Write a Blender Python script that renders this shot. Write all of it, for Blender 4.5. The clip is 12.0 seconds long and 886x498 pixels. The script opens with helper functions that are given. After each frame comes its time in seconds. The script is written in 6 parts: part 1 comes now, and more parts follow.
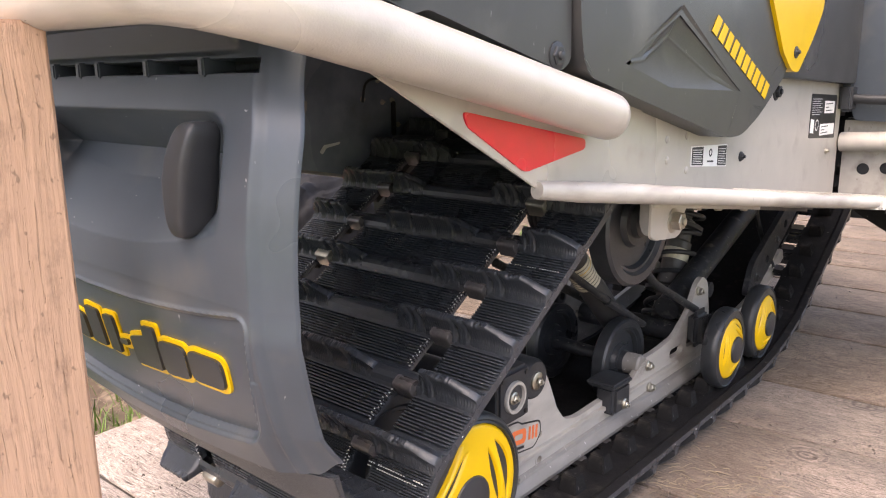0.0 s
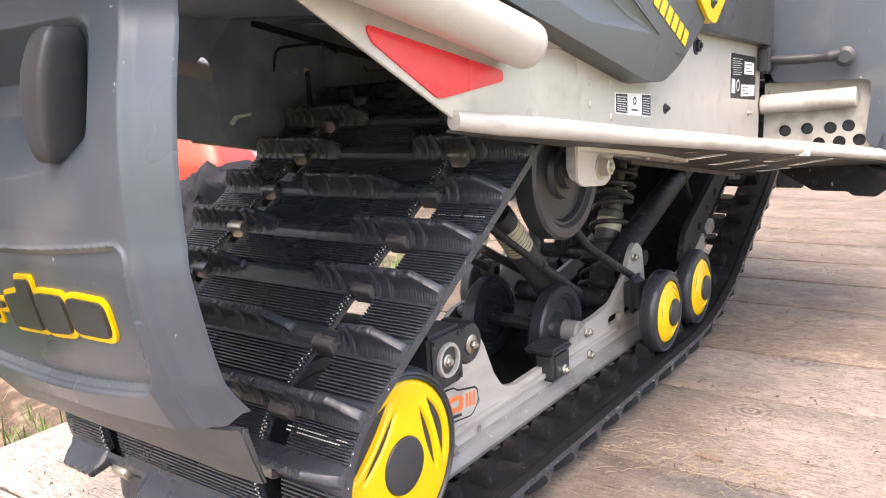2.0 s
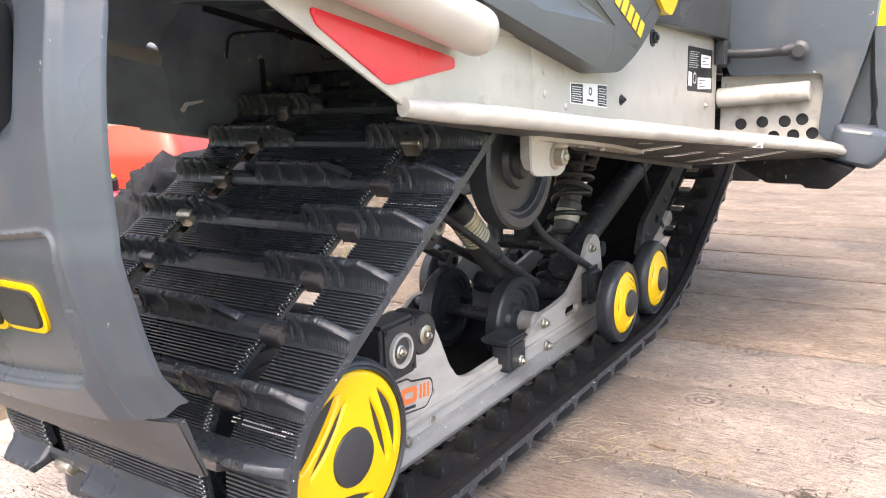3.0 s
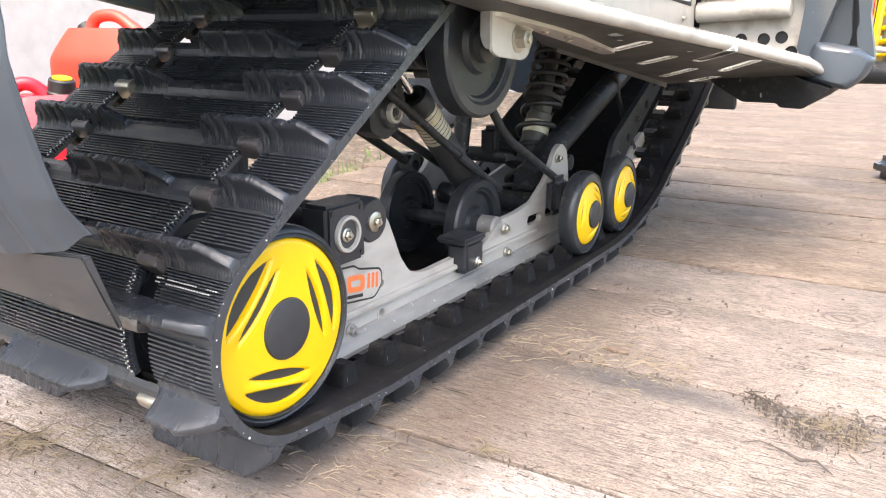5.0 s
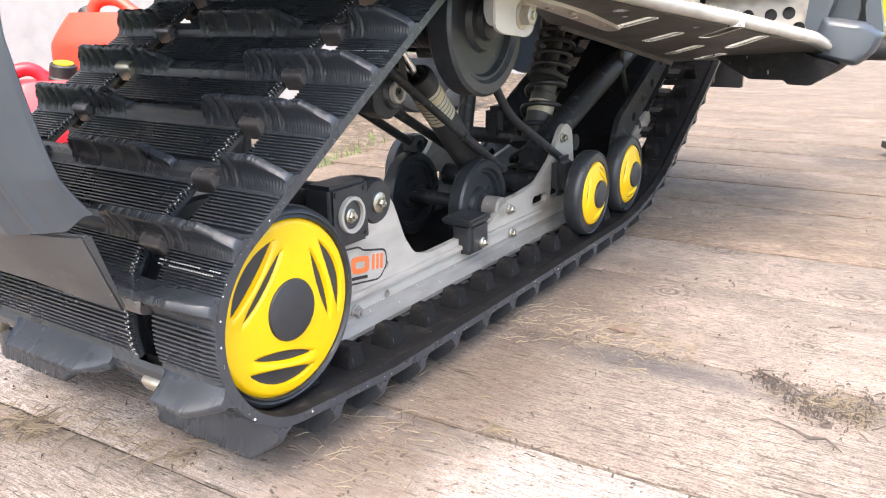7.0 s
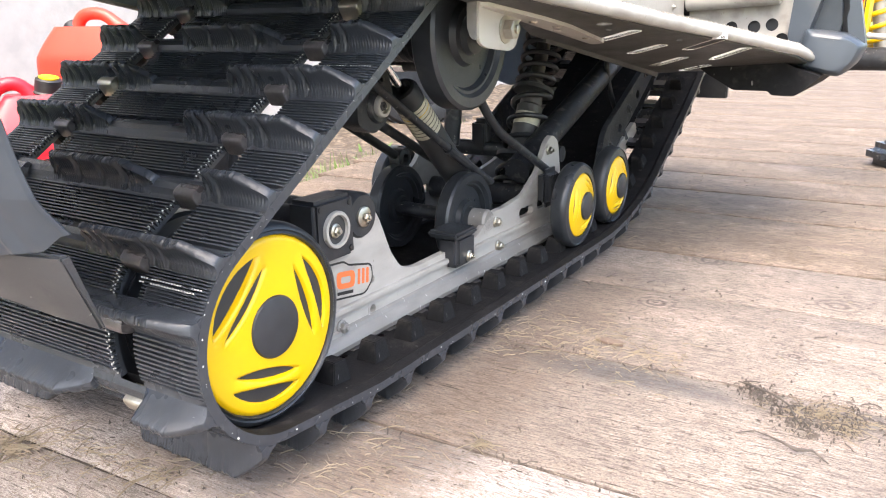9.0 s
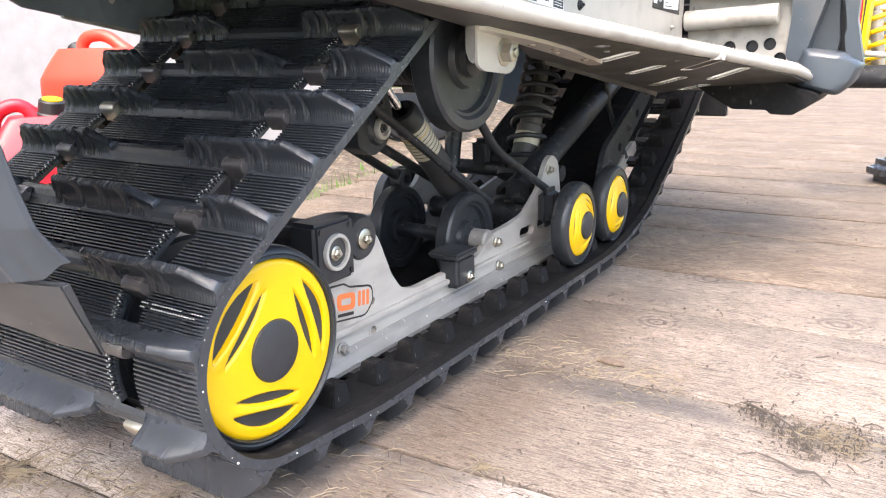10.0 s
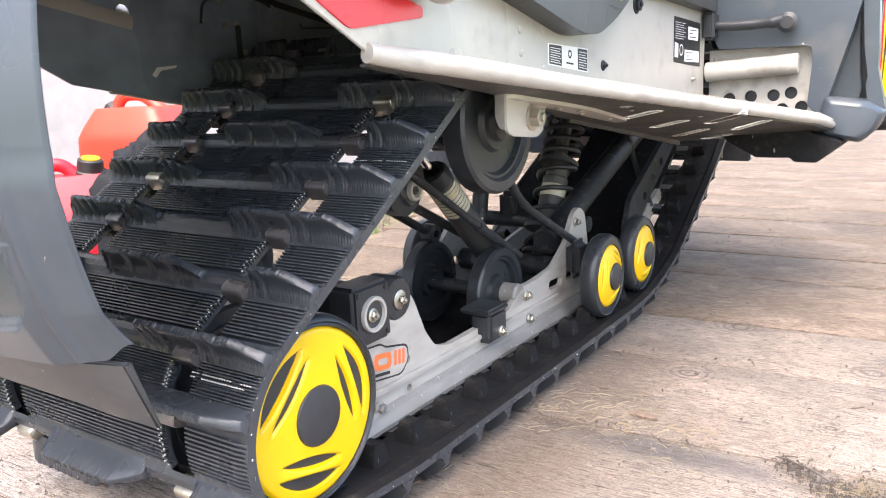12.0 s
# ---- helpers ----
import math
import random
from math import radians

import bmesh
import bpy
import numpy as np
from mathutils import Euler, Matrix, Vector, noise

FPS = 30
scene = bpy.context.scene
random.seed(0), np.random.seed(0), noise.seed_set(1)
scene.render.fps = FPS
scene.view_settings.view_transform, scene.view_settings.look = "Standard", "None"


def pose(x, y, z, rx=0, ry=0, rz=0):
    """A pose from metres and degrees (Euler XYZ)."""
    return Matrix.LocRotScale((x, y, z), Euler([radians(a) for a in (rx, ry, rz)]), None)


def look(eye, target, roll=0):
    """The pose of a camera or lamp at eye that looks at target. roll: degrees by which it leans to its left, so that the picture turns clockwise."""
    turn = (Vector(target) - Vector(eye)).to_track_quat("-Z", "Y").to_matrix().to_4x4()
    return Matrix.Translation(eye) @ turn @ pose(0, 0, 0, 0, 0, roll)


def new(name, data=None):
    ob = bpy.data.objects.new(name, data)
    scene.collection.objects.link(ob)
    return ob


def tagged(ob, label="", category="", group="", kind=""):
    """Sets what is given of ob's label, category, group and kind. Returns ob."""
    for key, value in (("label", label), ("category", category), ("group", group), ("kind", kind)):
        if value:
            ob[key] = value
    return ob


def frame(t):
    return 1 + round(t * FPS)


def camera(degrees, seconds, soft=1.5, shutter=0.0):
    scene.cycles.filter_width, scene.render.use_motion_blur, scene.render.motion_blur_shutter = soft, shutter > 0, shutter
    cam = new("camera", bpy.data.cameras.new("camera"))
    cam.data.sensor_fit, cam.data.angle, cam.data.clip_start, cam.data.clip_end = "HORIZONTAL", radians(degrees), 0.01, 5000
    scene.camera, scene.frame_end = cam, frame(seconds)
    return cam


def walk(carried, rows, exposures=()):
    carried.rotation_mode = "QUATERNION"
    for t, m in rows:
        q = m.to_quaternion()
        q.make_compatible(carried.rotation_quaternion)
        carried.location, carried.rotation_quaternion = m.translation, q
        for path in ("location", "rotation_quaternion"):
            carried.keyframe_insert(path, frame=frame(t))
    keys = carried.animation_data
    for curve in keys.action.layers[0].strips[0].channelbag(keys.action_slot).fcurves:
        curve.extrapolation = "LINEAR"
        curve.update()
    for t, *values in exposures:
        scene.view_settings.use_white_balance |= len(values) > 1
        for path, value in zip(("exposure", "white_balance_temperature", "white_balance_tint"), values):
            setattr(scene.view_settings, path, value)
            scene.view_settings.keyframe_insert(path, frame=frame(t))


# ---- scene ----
cam = camera(60.1, 12.0, soft=1.1)
PATH = [
    (0, (0.567, -0.613, 0.636), (-0.716, 0.857, 0.198), -0.7),
    (0.5, (0.579, -0.675, 0.569), (-0.742, 0.78, 0.198), -0.4),
    (1, (0.569, -0.649, 0.586), (-0.712, 0.846, 0.235), -1.1),
    (1.5, (0.554, -0.622, 0.574), (-0.679, 0.91, 0.208), -2.5),
    (2, (0.558, -0.57, 0.544), (-0.61, 1.005, 0.153), -3.0),
    (2.5, (0.564, -0.558, 0.538), (-0.565, 1.044, 0.137), -3.0),
    (3, (0.567, -0.554, 0.537), (-0.529, 1.067, 0.125), -2.4),
    (3.5, (0.582, -0.539, 0.526), (-0.49, 1.093, 0.091), -1.4),
    (3.7, (0.583, -0.531, 0.504), (-0.482, 1.101, 0.054), -1.1),
    (5.3, (0.582, -0.517, 0.451), (-0.452, 1.1, -0.111), 0.1),
    (5.5, (0.581, -0.516, 0.45), (-0.454, 1.097, -0.119), 0.0),
    (6, (0.578, -0.515, 0.444), (-0.46, 1.093, -0.137), -0.3),
    (6.5, (0.579, -0.514, 0.445), (-0.462, 1.09, -0.142), -0.5),
    (8.5, (0.581, -0.511, 0.446), (-0.448, 1.104, -0.131), -0.8),
    (9, (0.583, -0.507, 0.449), (-0.44, 1.117, -0.112), -0.8),
    (9.5, (0.585, -0.505, 0.455), (-0.441, 1.124, -0.084), -0.9),
    (10, (0.586, -0.506, 0.456), (-0.448, 1.125, -0.064), -1.1),
    (10.5, (0.585, -0.509, 0.462), (-0.462, 1.12, -0.035), -1.4),
    (11, (0.584, -0.515, 0.47), (-0.481, 1.11, -0.002), -1.8),
    (11.5, (0.585, -0.525, 0.484), (-0.5, 1.096, 0.039), -2.1),
    (12, (0.586, -0.528, 0.489), (-0.509, 1.092, 0.069), -2.5),
]
EXPOSURES = [(0.0, 2.12, 7350, 18), (0.5, 2.44, 7320, 17), (1.2, 2.60, 7300, 17), (2.4, 2.66, 7150, 14), (5.0, 2.66, 6900, 10), (9.0, 2.67, 6820, 10), (12.0, 2.71, 6750, 11)]
walk(cam, [(t, look(eye, target, roll)) for t, eye, target, roll in PATH], exposures=EXPOSURES)
# ---- world, sun ----
world = bpy.data.worlds.new("overcast_sky")
scene.world = world
world.use_nodes = True
wn = world.node_tree
sky = wn.nodes.new("ShaderNodeTexSky")
sky.sky_type, sky.sun_disc = "NISHITA", False
sky.sun_elevation, sky.sun_rotation = radians(61), radians(167)
sky.air_density, sky.dust_density, sky.ozone_density = 1.0, 4.0, 1.0
wn.links.new(sky.outputs[0], wn.nodes["Background"].inputs[0])
wn.nodes["Background"].inputs[1].default_value = 0.15

sun = new("sun", bpy.data.lights.new("sun", "SUN"))
sun.data.energy, sun.data.angle, sun.data.color = 0.64, radians(72), (1.0, 0.95, 0.93)
sun.matrix_basis = look((0.14, -0.46, 0.87), (0, 0, 0))


# ---- materials ----
def mat(name, col, rough=0.5, metal=0.0, var=0.15, scale=30.0, bump=0.0, bscale=300.0, dust=None, spec=0.5, stretch=None, coat=0.0, scuff=None):
    """A procedural surface: base colour varied at two scales, fine relief, dust patches, pale scuffs."""
    m = bpy.data.materials.new(name)
    m.use_nodes = True
    nt = m.node_tree
    n, l = nt.nodes, nt.links
    b = n["Principled BSDF"]
    b.inputs["Metallic"].default_value = metal
    b.inputs["Specular IOR Level"].default_value = spec
    b.inputs["Coat Weight"].default_value = coat
    tc = n.new("ShaderNodeTexCoord")
    vec = tc.outputs["Object"]
    if stretch:
        mp = n.new("ShaderNodeMapping")
        mp.inputs["Scale"].default_value = stretch
        l.new(vec, mp.inputs[0])
        vec = mp.outputs[0]

    def noise_tex(s, detail=4.0, v=None):
        t = n.new("ShaderNodeTexNoise")
        t.inputs["Scale"].default_value, t.inputs["Detail"].default_value = s, detail
        l.new(v or vec, t.inputs["Vector"])
        return t.outputs[0]

    def ramp(src, a, c):
        r = n.new("ShaderNodeMapRange")
        r.inputs[1].default_value, r.inputs[2].default_value = a, c
        l.new(src, r.inputs[0])
        return r.outputs[0]

    def mix(fac, a, c):
        x = n.new("ShaderNodeMix")
        x.data_type = "RGBA"
        l.new(fac, x.inputs[0])
        for k, v in ((6, a), (7, c)):
            if isinstance(v, tuple):
                x.inputs[k].default_value = (*v, 1)
            else:
                l.new(v, x.inputs[k])
        return x.outputs[2]

    fine, broad = noise_tex(scale), noise_tex(scale * 0.13, 3.0)
    lo, hi = tuple(c * (1 - var) for c in col), tuple(min(1, c * (1 + var)) for c in col)
    out = mix(ramp(fine, 0.3, 0.7), lo, hi)
    out = mix(ramp(broad, 0.35, 0.75), out, tuple(c * (1 - 0.6 * var) for c in col))
    rsrc = ramp(broad, 0.3, 0.7)
    if dust:
        d = noise_tex(dust[2], 6.0)
        out = mix(ramp(d, 0.62 - dust[1] * 0.35, 0.85 - dust[1] * 0.2), out, dust[0])
    if scuff:
        mp2 = n.new("ShaderNodeMapping")
        mp2.inputs["Scale"].default_value = (90, 400, 60)
        mp2.inputs["Rotation"].default_value = (0.6, 0.3, 0.9)
        l.new(tc.outputs["Object"], mp2.inputs[0])
        sc = noise_tex(1.0, 2.0, mp2.outputs[0])
        out = mix(ramp(sc, scuff[1], scuff[1] + 0.04), out, scuff[0])
    l.new(out, b.inputs["Base Color"])
    rr = n.new("ShaderNodeMapRange")
    rr.inputs[3].default_value, rr.inputs[4].default_value = max(0.03, rough - 0.1), min(1, rough + 0.1)
    l.new(rsrc, rr.inputs[0])
    l.new(rr.outputs[0], b.inputs["Roughness"])
    if bump:
        bp = n.new("ShaderNodeBump")
        bp.inputs["Strength"].default_value, bp.inputs["Distance"].default_value = bump, 0.002
        l.new(noise_tex(bscale, 5.0), bp.inputs["Height"])
        l.new(bp.outputs[0], b.inputs["Normal"])
    return m


RUBBER = mat("black_track_rubber", (0.032, 0.037, 0.045), 0.30, var=0.25, scale=160, bump=0.16, bscale=1100, dust=((0.05, 0.05, 0.05), 0.06, 60), scuff=((0.26, 0.26, 0.26), 0.735), spec=0.5)
# darker copy of RUBBER: shade inside the belt is put into the colour
SHADERUBBER = mat("shade_black_rubber", (0.010, 0.010, 0.011), 0.6, var=0.35, scale=90, bump=0.3, bscale=500, dust=((0.05, 0.045, 0.04), 0.12, 40), spec=0.15, scuff=((0.20, 0.20, 0.19), 0.73))
TYRE = mat("matt_tyre_rubber", (0.024, 0.027, 0.031), 0.34, var=0.25, scale=80, bump=0.12, bscale=700, dust=((0.05, 0.05, 0.05), 0.08, 30), spec=0.4)
DARKPLASTIC = mat("dark_moulded_plastic", (0.026, 0.028, 0.032), 0.40, var=0.22, scale=60, bump=0.1, bscale=900, dust=((0.05, 0.05, 0.05), 0.08, 20), spec=0.4)
GREY = mat("slate_grey_plastic", (0.042, 0.053, 0.067), 0.34, var=0.10, scale=25, bump=0.05, bscale=900, scuff=((0.30, 0.30, 0.31), 0.74), dust=((0.09, 0.09, 0.09), 0.1, 9))
CHARCOAL = mat("charcoal_plastic", (0.041, 0.041, 0.042), 0.34, var=0.12, scale=25, bump=0.06, bscale=900, scuff=((0.28, 0.28, 0.28), 0.745), dust=((0.10, 0.10, 0.095), 0.1, 9))
SKIRT = mat("dusty_grey_plastic", (0.050, 0.053, 0.058), 0.5, var=0.22, scale=20, bump=0.25, bscale=1200, dust=((0.12, 0.11, 0.10), 0.25, 14), scuff=((0.4, 0.39, 0.37), 0.72))
LINING = mat("slate_tunnel_lining", (0.26, 0.30, 0.35), 0.35, var=0.25, scale=14, bump=0.2, bscale=500, dust=((0.14, 0.14, 0.14), 0.15, 9), scuff=((0.30, 0.30, 0.30), 0.73))
YELLOW = mat("yellow_plastic", (0.64, 0.40, 0.0), 0.36, var=0.05, scale=30, bump=0.05, bscale=500)
CREAM = mat("cream_painted_aluminium", (0.45, 0.42, 0.375), 0.32, metal=0.12, var=0.07, scale=22, bump=0.10, bscale=500, dust=((0.30, 0.27, 0.24), 0.16, 16), scuff=((0.20, 0.18, 0.16), 0.75))
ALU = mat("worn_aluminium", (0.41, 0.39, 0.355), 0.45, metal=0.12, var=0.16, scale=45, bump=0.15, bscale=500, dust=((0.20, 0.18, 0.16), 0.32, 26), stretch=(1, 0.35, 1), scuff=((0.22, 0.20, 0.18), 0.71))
ALUDARK = mat("dark_grimy_aluminium", (0.25, 0.24, 0.225), 0.5, metal=0.12, var=0.3, scale=60, bump=0.2, bscale=500, dust=((0.13, 0.12, 0.11), 0.4, 30), stretch=(1, 0.3, 1), scuff=((0.62, 0.6, 0.57), 0.70))
UNDER = mat("dull_grey_sheet_metal", (0.082, 0.080, 0.077), 0.5, metal=0.25, var=0.25, scale=60, bump=0.15, bscale=500, dust=((0.06, 0.055, 0.05), 0.3, 40), scuff=((0.3, 0.28, 0.26), 0.73))
STEEL = mat("zinc_plated_steel", (0.50, 0.47, 0.40), 0.35, metal=0.95, var=0.2, scale=120, bump=0.1, bscale=900)
CHROME = mat("bright_chrome", (0.85, 0.85, 0.86), 0.08, metal=1.0, var=0.03, scale=40)
CLIP = mat("dark_steel_clip", (0.17, 0.158, 0.162), 0.30, metal=0.65, var=0.35, scale=150, bump=0.2, bscale=900)
# extra pale bare metal: light falling through the slots is in its colour
LITALU = mat("lit_punched_aluminium", (0.74, 0.72, 0.68), 0.38, metal=0.1, var=0.06, scale=80, bump=0.05, bscale=600)
ARM = mat("black_painted_steel", (0.028, 0.030, 0.034), 0.42, metal=0.05, spec=0.25, var=0.3, scale=60, bump=0.2, bscale=700, dust=((0.16, 0.15, 0.14), 0.1, 50), scuff=((0.35, 0.33, 0.30), 0.72))
GREYSTEEL = mat("grey_damper_steel", (0.050, 0.051, 0.053), 0.4, metal=0.15, spec=0.3, var=0.2, scale=50, bump=0.1, bscale=500)
RED = mat("red_reflector", (0.62, 0.013, 0.028), 0.28, var=0.05, scale=60, bump=0.12, bscale=1800, coat=0.3)
WHITE = mat("white_label", (0.84, 0.83, 0.80), 0.5, var=0.05, scale=80)
CREAMLABEL = mat("yellowed_label", (0.52, 0.49, 0.38), 0.5, var=0.15, scale=120)
BLACK = mat("black_print", (0.015, 0.015, 0.016), 0.45, var=0.2, scale=80)
ORANGE = mat("orange_print", (0.75, 0.17, 0.05), 0.45, var=0.1, scale=80)
CANRED = mat("red_jerry_can", (0.47, 0.012, 0.026), 0.38, var=0.1, scale=12, bump=0.1, bscale=200)
CANORANGE = mat("orange_jerry_can", (0.62, 0.050, 0.028), 0.4, var=0.1, scale=12, bump=0.1, bscale=200)
BAG = mat("dark_navy_cloth", (0.012, 0.013, 0.016), 0.75, spec=0.2, var=0.3, scale=30, bump=0.3, bscale=60)
WALL = mat("weathered_whitewash", (0.50, 0.455, 0.415), 0.85, var=0.12, scale=14, bump=0.4, bscale=90, dust=((0.42, 0.38, 0.34), 0.3, 5))
DIRT = mat("dry_soil", (0.085, 0.064, 0.044), 0.95, var=0.5, scale=60, bump=1.0, bscale=70, dust=((0.26, 0.20, 0.145), 0.35, 26))
GRASS = mat("grass_blades", (0.10, 0.17, 0.03), 0.55, var=0.45, scale=20)
STRAW = mat("dry_straw", (0.24, 0.195, 0.135), 0.8, var=0.35, scale=30)
BARK = mat("dark_bark_bits", (0.075, 0.062, 0.052), 0.9, var=0.4, scale=60)
CHIPWOOD = mat("brown_wood_splinter", (0.16, 0.115, 0.085), 0.8, var=0.3, scale=120, bump=0.3, bscale=500)
THREAD = mat("frayed_white_cord", (0.5, 0.5, 0.48), 0.8, var=0.1, scale=200)
LAWN = mat("far_lawn", (0.13, 0.19, 0.035), 0.9, var=0.35, scale=9, bump=0.6, bscale=60)
BLUE = mat("blue_plastic", (0.03, 0.09, 0.25), 0.45, var=0.1, scale=20)


def wood(name, col, dark, grain, weathered, grime=0.65):
    """Sawn wood with its grain along local x: fibres, cracks, stains and specks; each board takes its own tone."""
    m = bpy.data.materials.new(name)
    m.use_nodes = True
    nt = m.node_tree
    n, l = nt.nodes, nt.links
    b = n["Principled BSDF"]
    b.inputs["Roughness"].default_value = 0.85
    b.inputs["Specular IOR Level"].default_value = 0.25
    tc, info = n.new("ShaderNodeTexCoord"), n.new("ShaderNodeObjectInfo")
    add = n.new("ShaderNodeVectorMath")
    l.new(tc.outputs["Object"], add.inputs[0])
    sc = n.new("ShaderNodeVectorMath")
    sc.operation = "SCALE"
    sc.inputs[0].default_value = (7.3, 3.1, 5.7)
    l.new(info.outputs["Random"], sc.inputs["Scale"])
    l.new(sc.outputs[0], add.inputs[1])
    # slow waves bend the fibres
    wob = n.new("ShaderNodeTexNoise")
    wob.inputs["Scale"].default_value = 5.0
    l.new(add.outputs[0], wob.inputs["Vector"])
    wsc = n.new("ShaderNodeVectorMath")
    wsc.operation = "SCALE"
    wsc.inputs["Scale"].default_value = 0.018
    l.new(wob.outputs["Color"], wsc.inputs[0])
    bent = n.new("ShaderNodeVectorMath")
    l.new(add.outputs[0], bent.inputs[0])
    l.new(wsc.outputs[0], bent.inputs[1])

    def tex(scale3, s, detail=6.0, rough=0.6):
        mp = n.new("ShaderNodeMapping")
        mp.inputs["Scale"].default_value = scale3
        l.new(bent.outputs[0], mp.inputs[0])
        t = n.new("ShaderNodeTexNoise")
        t.inputs["Scale"].default_value, t.inputs["Detail"].default_value, t.inputs["Roughness"].default_value = s, detail, rough
        l.new(mp.outputs[0], t.inputs["Vector"])
        return t.outputs[0]

    def rng(src, a, c, lo=0.0, hi=1.0):
        r = n.new("ShaderNodeMapRange")
        r.inputs[1].default_value, r.inputs[2].default_value, r.inputs[3].default_value, r.inputs[4].default_value = a, c, lo, hi
        l.new(src, r.inputs[0])
        return r.outputs[0]

    def mix(fac, a, c, mode="MIX"):
        x = n.new("ShaderNodeMix")
        x.data_type, x.blend_type = "RGBA", mode
        l.new(fac, x.inputs[0])
        for k, v in ((6, a), (7, c)):
            if isinstance(v, tuple):
                x.inputs[k].default_value = (*v, 1)
            else:
                l.new(v, x.inputs[k])
        return x.outputs[2]

    fibre = tex((3.6 if weathered else 0.22, 34.0 if weathered else 20.0, 34.0), grain, 8.0, 0.7)
    streak = tex((1.6, 7.5, 7.5) if weathered else (0.30, 7.5, 7.5), grain * 0.8, 8.0, 0.78)
    mottle = tex((1.0, 1.7, 1.7), 26.0, 9.0, 0.78)
    crack = tex((1.5, 44.0, 44.0), grain * 0.7, 4.0)
    stain = tex((1.0, 1.6, 1.6), 3.2, 5.0)
    speck = tex((1.0, 1.4, 1.4), 85.0, 2.0)
    grit = tex((1.0, 2.2, 2.2), 230.0, 4.0, 0.7)
    out = mix(rng(fibre, 0.36, 0.64), tuple((0.62 if weathered else 0.82) * c for c in col), col)
    out = mix(rng(streak, 0.55, 0.72, 0.0, 0.55 if weathered else 0.28), out, dark)
    if weathered:
        wide = rng(stain, 0.34, 0.66)
        lines = rng(fibre, 0.36, 0.64)
        dots = rng(grit, 0.36, 0.64)

        def both(a, c, ka, kc, shift=0.0):
            x = n.new("ShaderNodeMath")
            x.operation = "MULTIPLY_ADD"
            l.new(a, x.inputs[0])
            x.inputs[1].default_value = ka
            y = n.new("ShaderNodeMath")
            y.operation = "MULTIPLY_ADD"
            l.new(c, y.inputs[0])
            y.inputs[1].default_value, y.inputs[2].default_value = kc, shift
            l.new(y.outputs[0], x.inputs[2])
            return x.outputs[0]

        def blot(cx, cy, rx, ry):
            """1 inside a soft oval spot of the deck, 0 outside."""
            sub_ = n.new("ShaderNodeVectorMath")
            sub_.operation = "SUBTRACT"
            l.new(geo.outputs["Position"], sub_.inputs[0])
            sub_.inputs[1].default_value = (cx, cy, 0)
            mul = n.new("ShaderNodeVectorMath")
            mul.operation = "MULTIPLY"
            l.new(sub_.outputs[0], mul.inputs[0])
            mul.inputs[1].default_value = (1 / rx, 1 / ry, 0)
            ln = n.new("ShaderNodeVectorMath")
            ln.operation = "LENGTH"
            l.new(mul.outputs[0], ln.inputs[0])
            return ln.outputs["Value"]

        geo = n.new("ShaderNodeNewGeometry")
        out = mix(rng(mottle, 0.42, 0.56, 0.50, 0.0), out, tuple(0.52 * c for c in col))
        out = mix(rng(mottle, 0.52, 0.66, 0.0, 0.45), out, tuple(min(1, 1.25 * c) for c in col))
        # grime lies broken up by the grain: broad stains decide where, the fibres which lines
        fine = both(lines, dots, 0.6, 0.4)
        out = mix(rng(both(wide, fine, 0.5, 1.0), 0.90, 1.20, 0.0, grime), out, (0.17, 0.140, 0.122))
        out = mix(rng(both(wide, fine, -0.8, 1.0, 0.8), 0.85, 1.2, 0.0, 0.5), out, tuple(min(1, 1.25 * c) for c in col))
        out = mix(rng(grit, 0.57, 0.62, 0.0, 0.8), out, (0.14, 0.108, 0.085))
        out = mix(rng(grit, 0.34, 0.42, 0.6, 0.0), out, tuple(min(1, 1.35 * c) for c in col))
        out = mix(rng(tex((1.0, 1.3, 1.3), 7.0, 7.0, 0.7), 0.50, 0.66, 0.0, 0.35), out, (0.50, 0.39, 0.33))
        # grey smears and damp patches; those beside the track also paint its shade
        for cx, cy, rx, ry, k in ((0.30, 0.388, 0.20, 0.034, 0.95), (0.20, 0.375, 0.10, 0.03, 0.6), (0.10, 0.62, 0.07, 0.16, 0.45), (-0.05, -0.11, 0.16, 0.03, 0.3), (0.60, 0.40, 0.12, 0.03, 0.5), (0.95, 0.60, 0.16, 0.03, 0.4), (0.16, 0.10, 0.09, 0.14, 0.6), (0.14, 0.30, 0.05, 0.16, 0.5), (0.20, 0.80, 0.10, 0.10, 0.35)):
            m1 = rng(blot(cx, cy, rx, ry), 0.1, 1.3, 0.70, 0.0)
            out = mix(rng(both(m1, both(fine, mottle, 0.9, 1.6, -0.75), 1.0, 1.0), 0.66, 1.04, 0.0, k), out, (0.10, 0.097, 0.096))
        # brown grime trodden in and contact shade painted beside the track;
        # further off, damp dark bands along the grain
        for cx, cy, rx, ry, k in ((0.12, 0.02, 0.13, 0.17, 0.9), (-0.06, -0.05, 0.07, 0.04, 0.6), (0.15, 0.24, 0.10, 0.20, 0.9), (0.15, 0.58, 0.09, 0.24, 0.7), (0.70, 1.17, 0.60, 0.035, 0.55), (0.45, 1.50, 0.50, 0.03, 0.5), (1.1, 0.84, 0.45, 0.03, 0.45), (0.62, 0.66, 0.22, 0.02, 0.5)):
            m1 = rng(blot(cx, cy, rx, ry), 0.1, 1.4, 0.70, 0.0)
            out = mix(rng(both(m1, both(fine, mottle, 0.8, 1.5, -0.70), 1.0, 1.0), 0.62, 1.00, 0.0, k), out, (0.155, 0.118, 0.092))
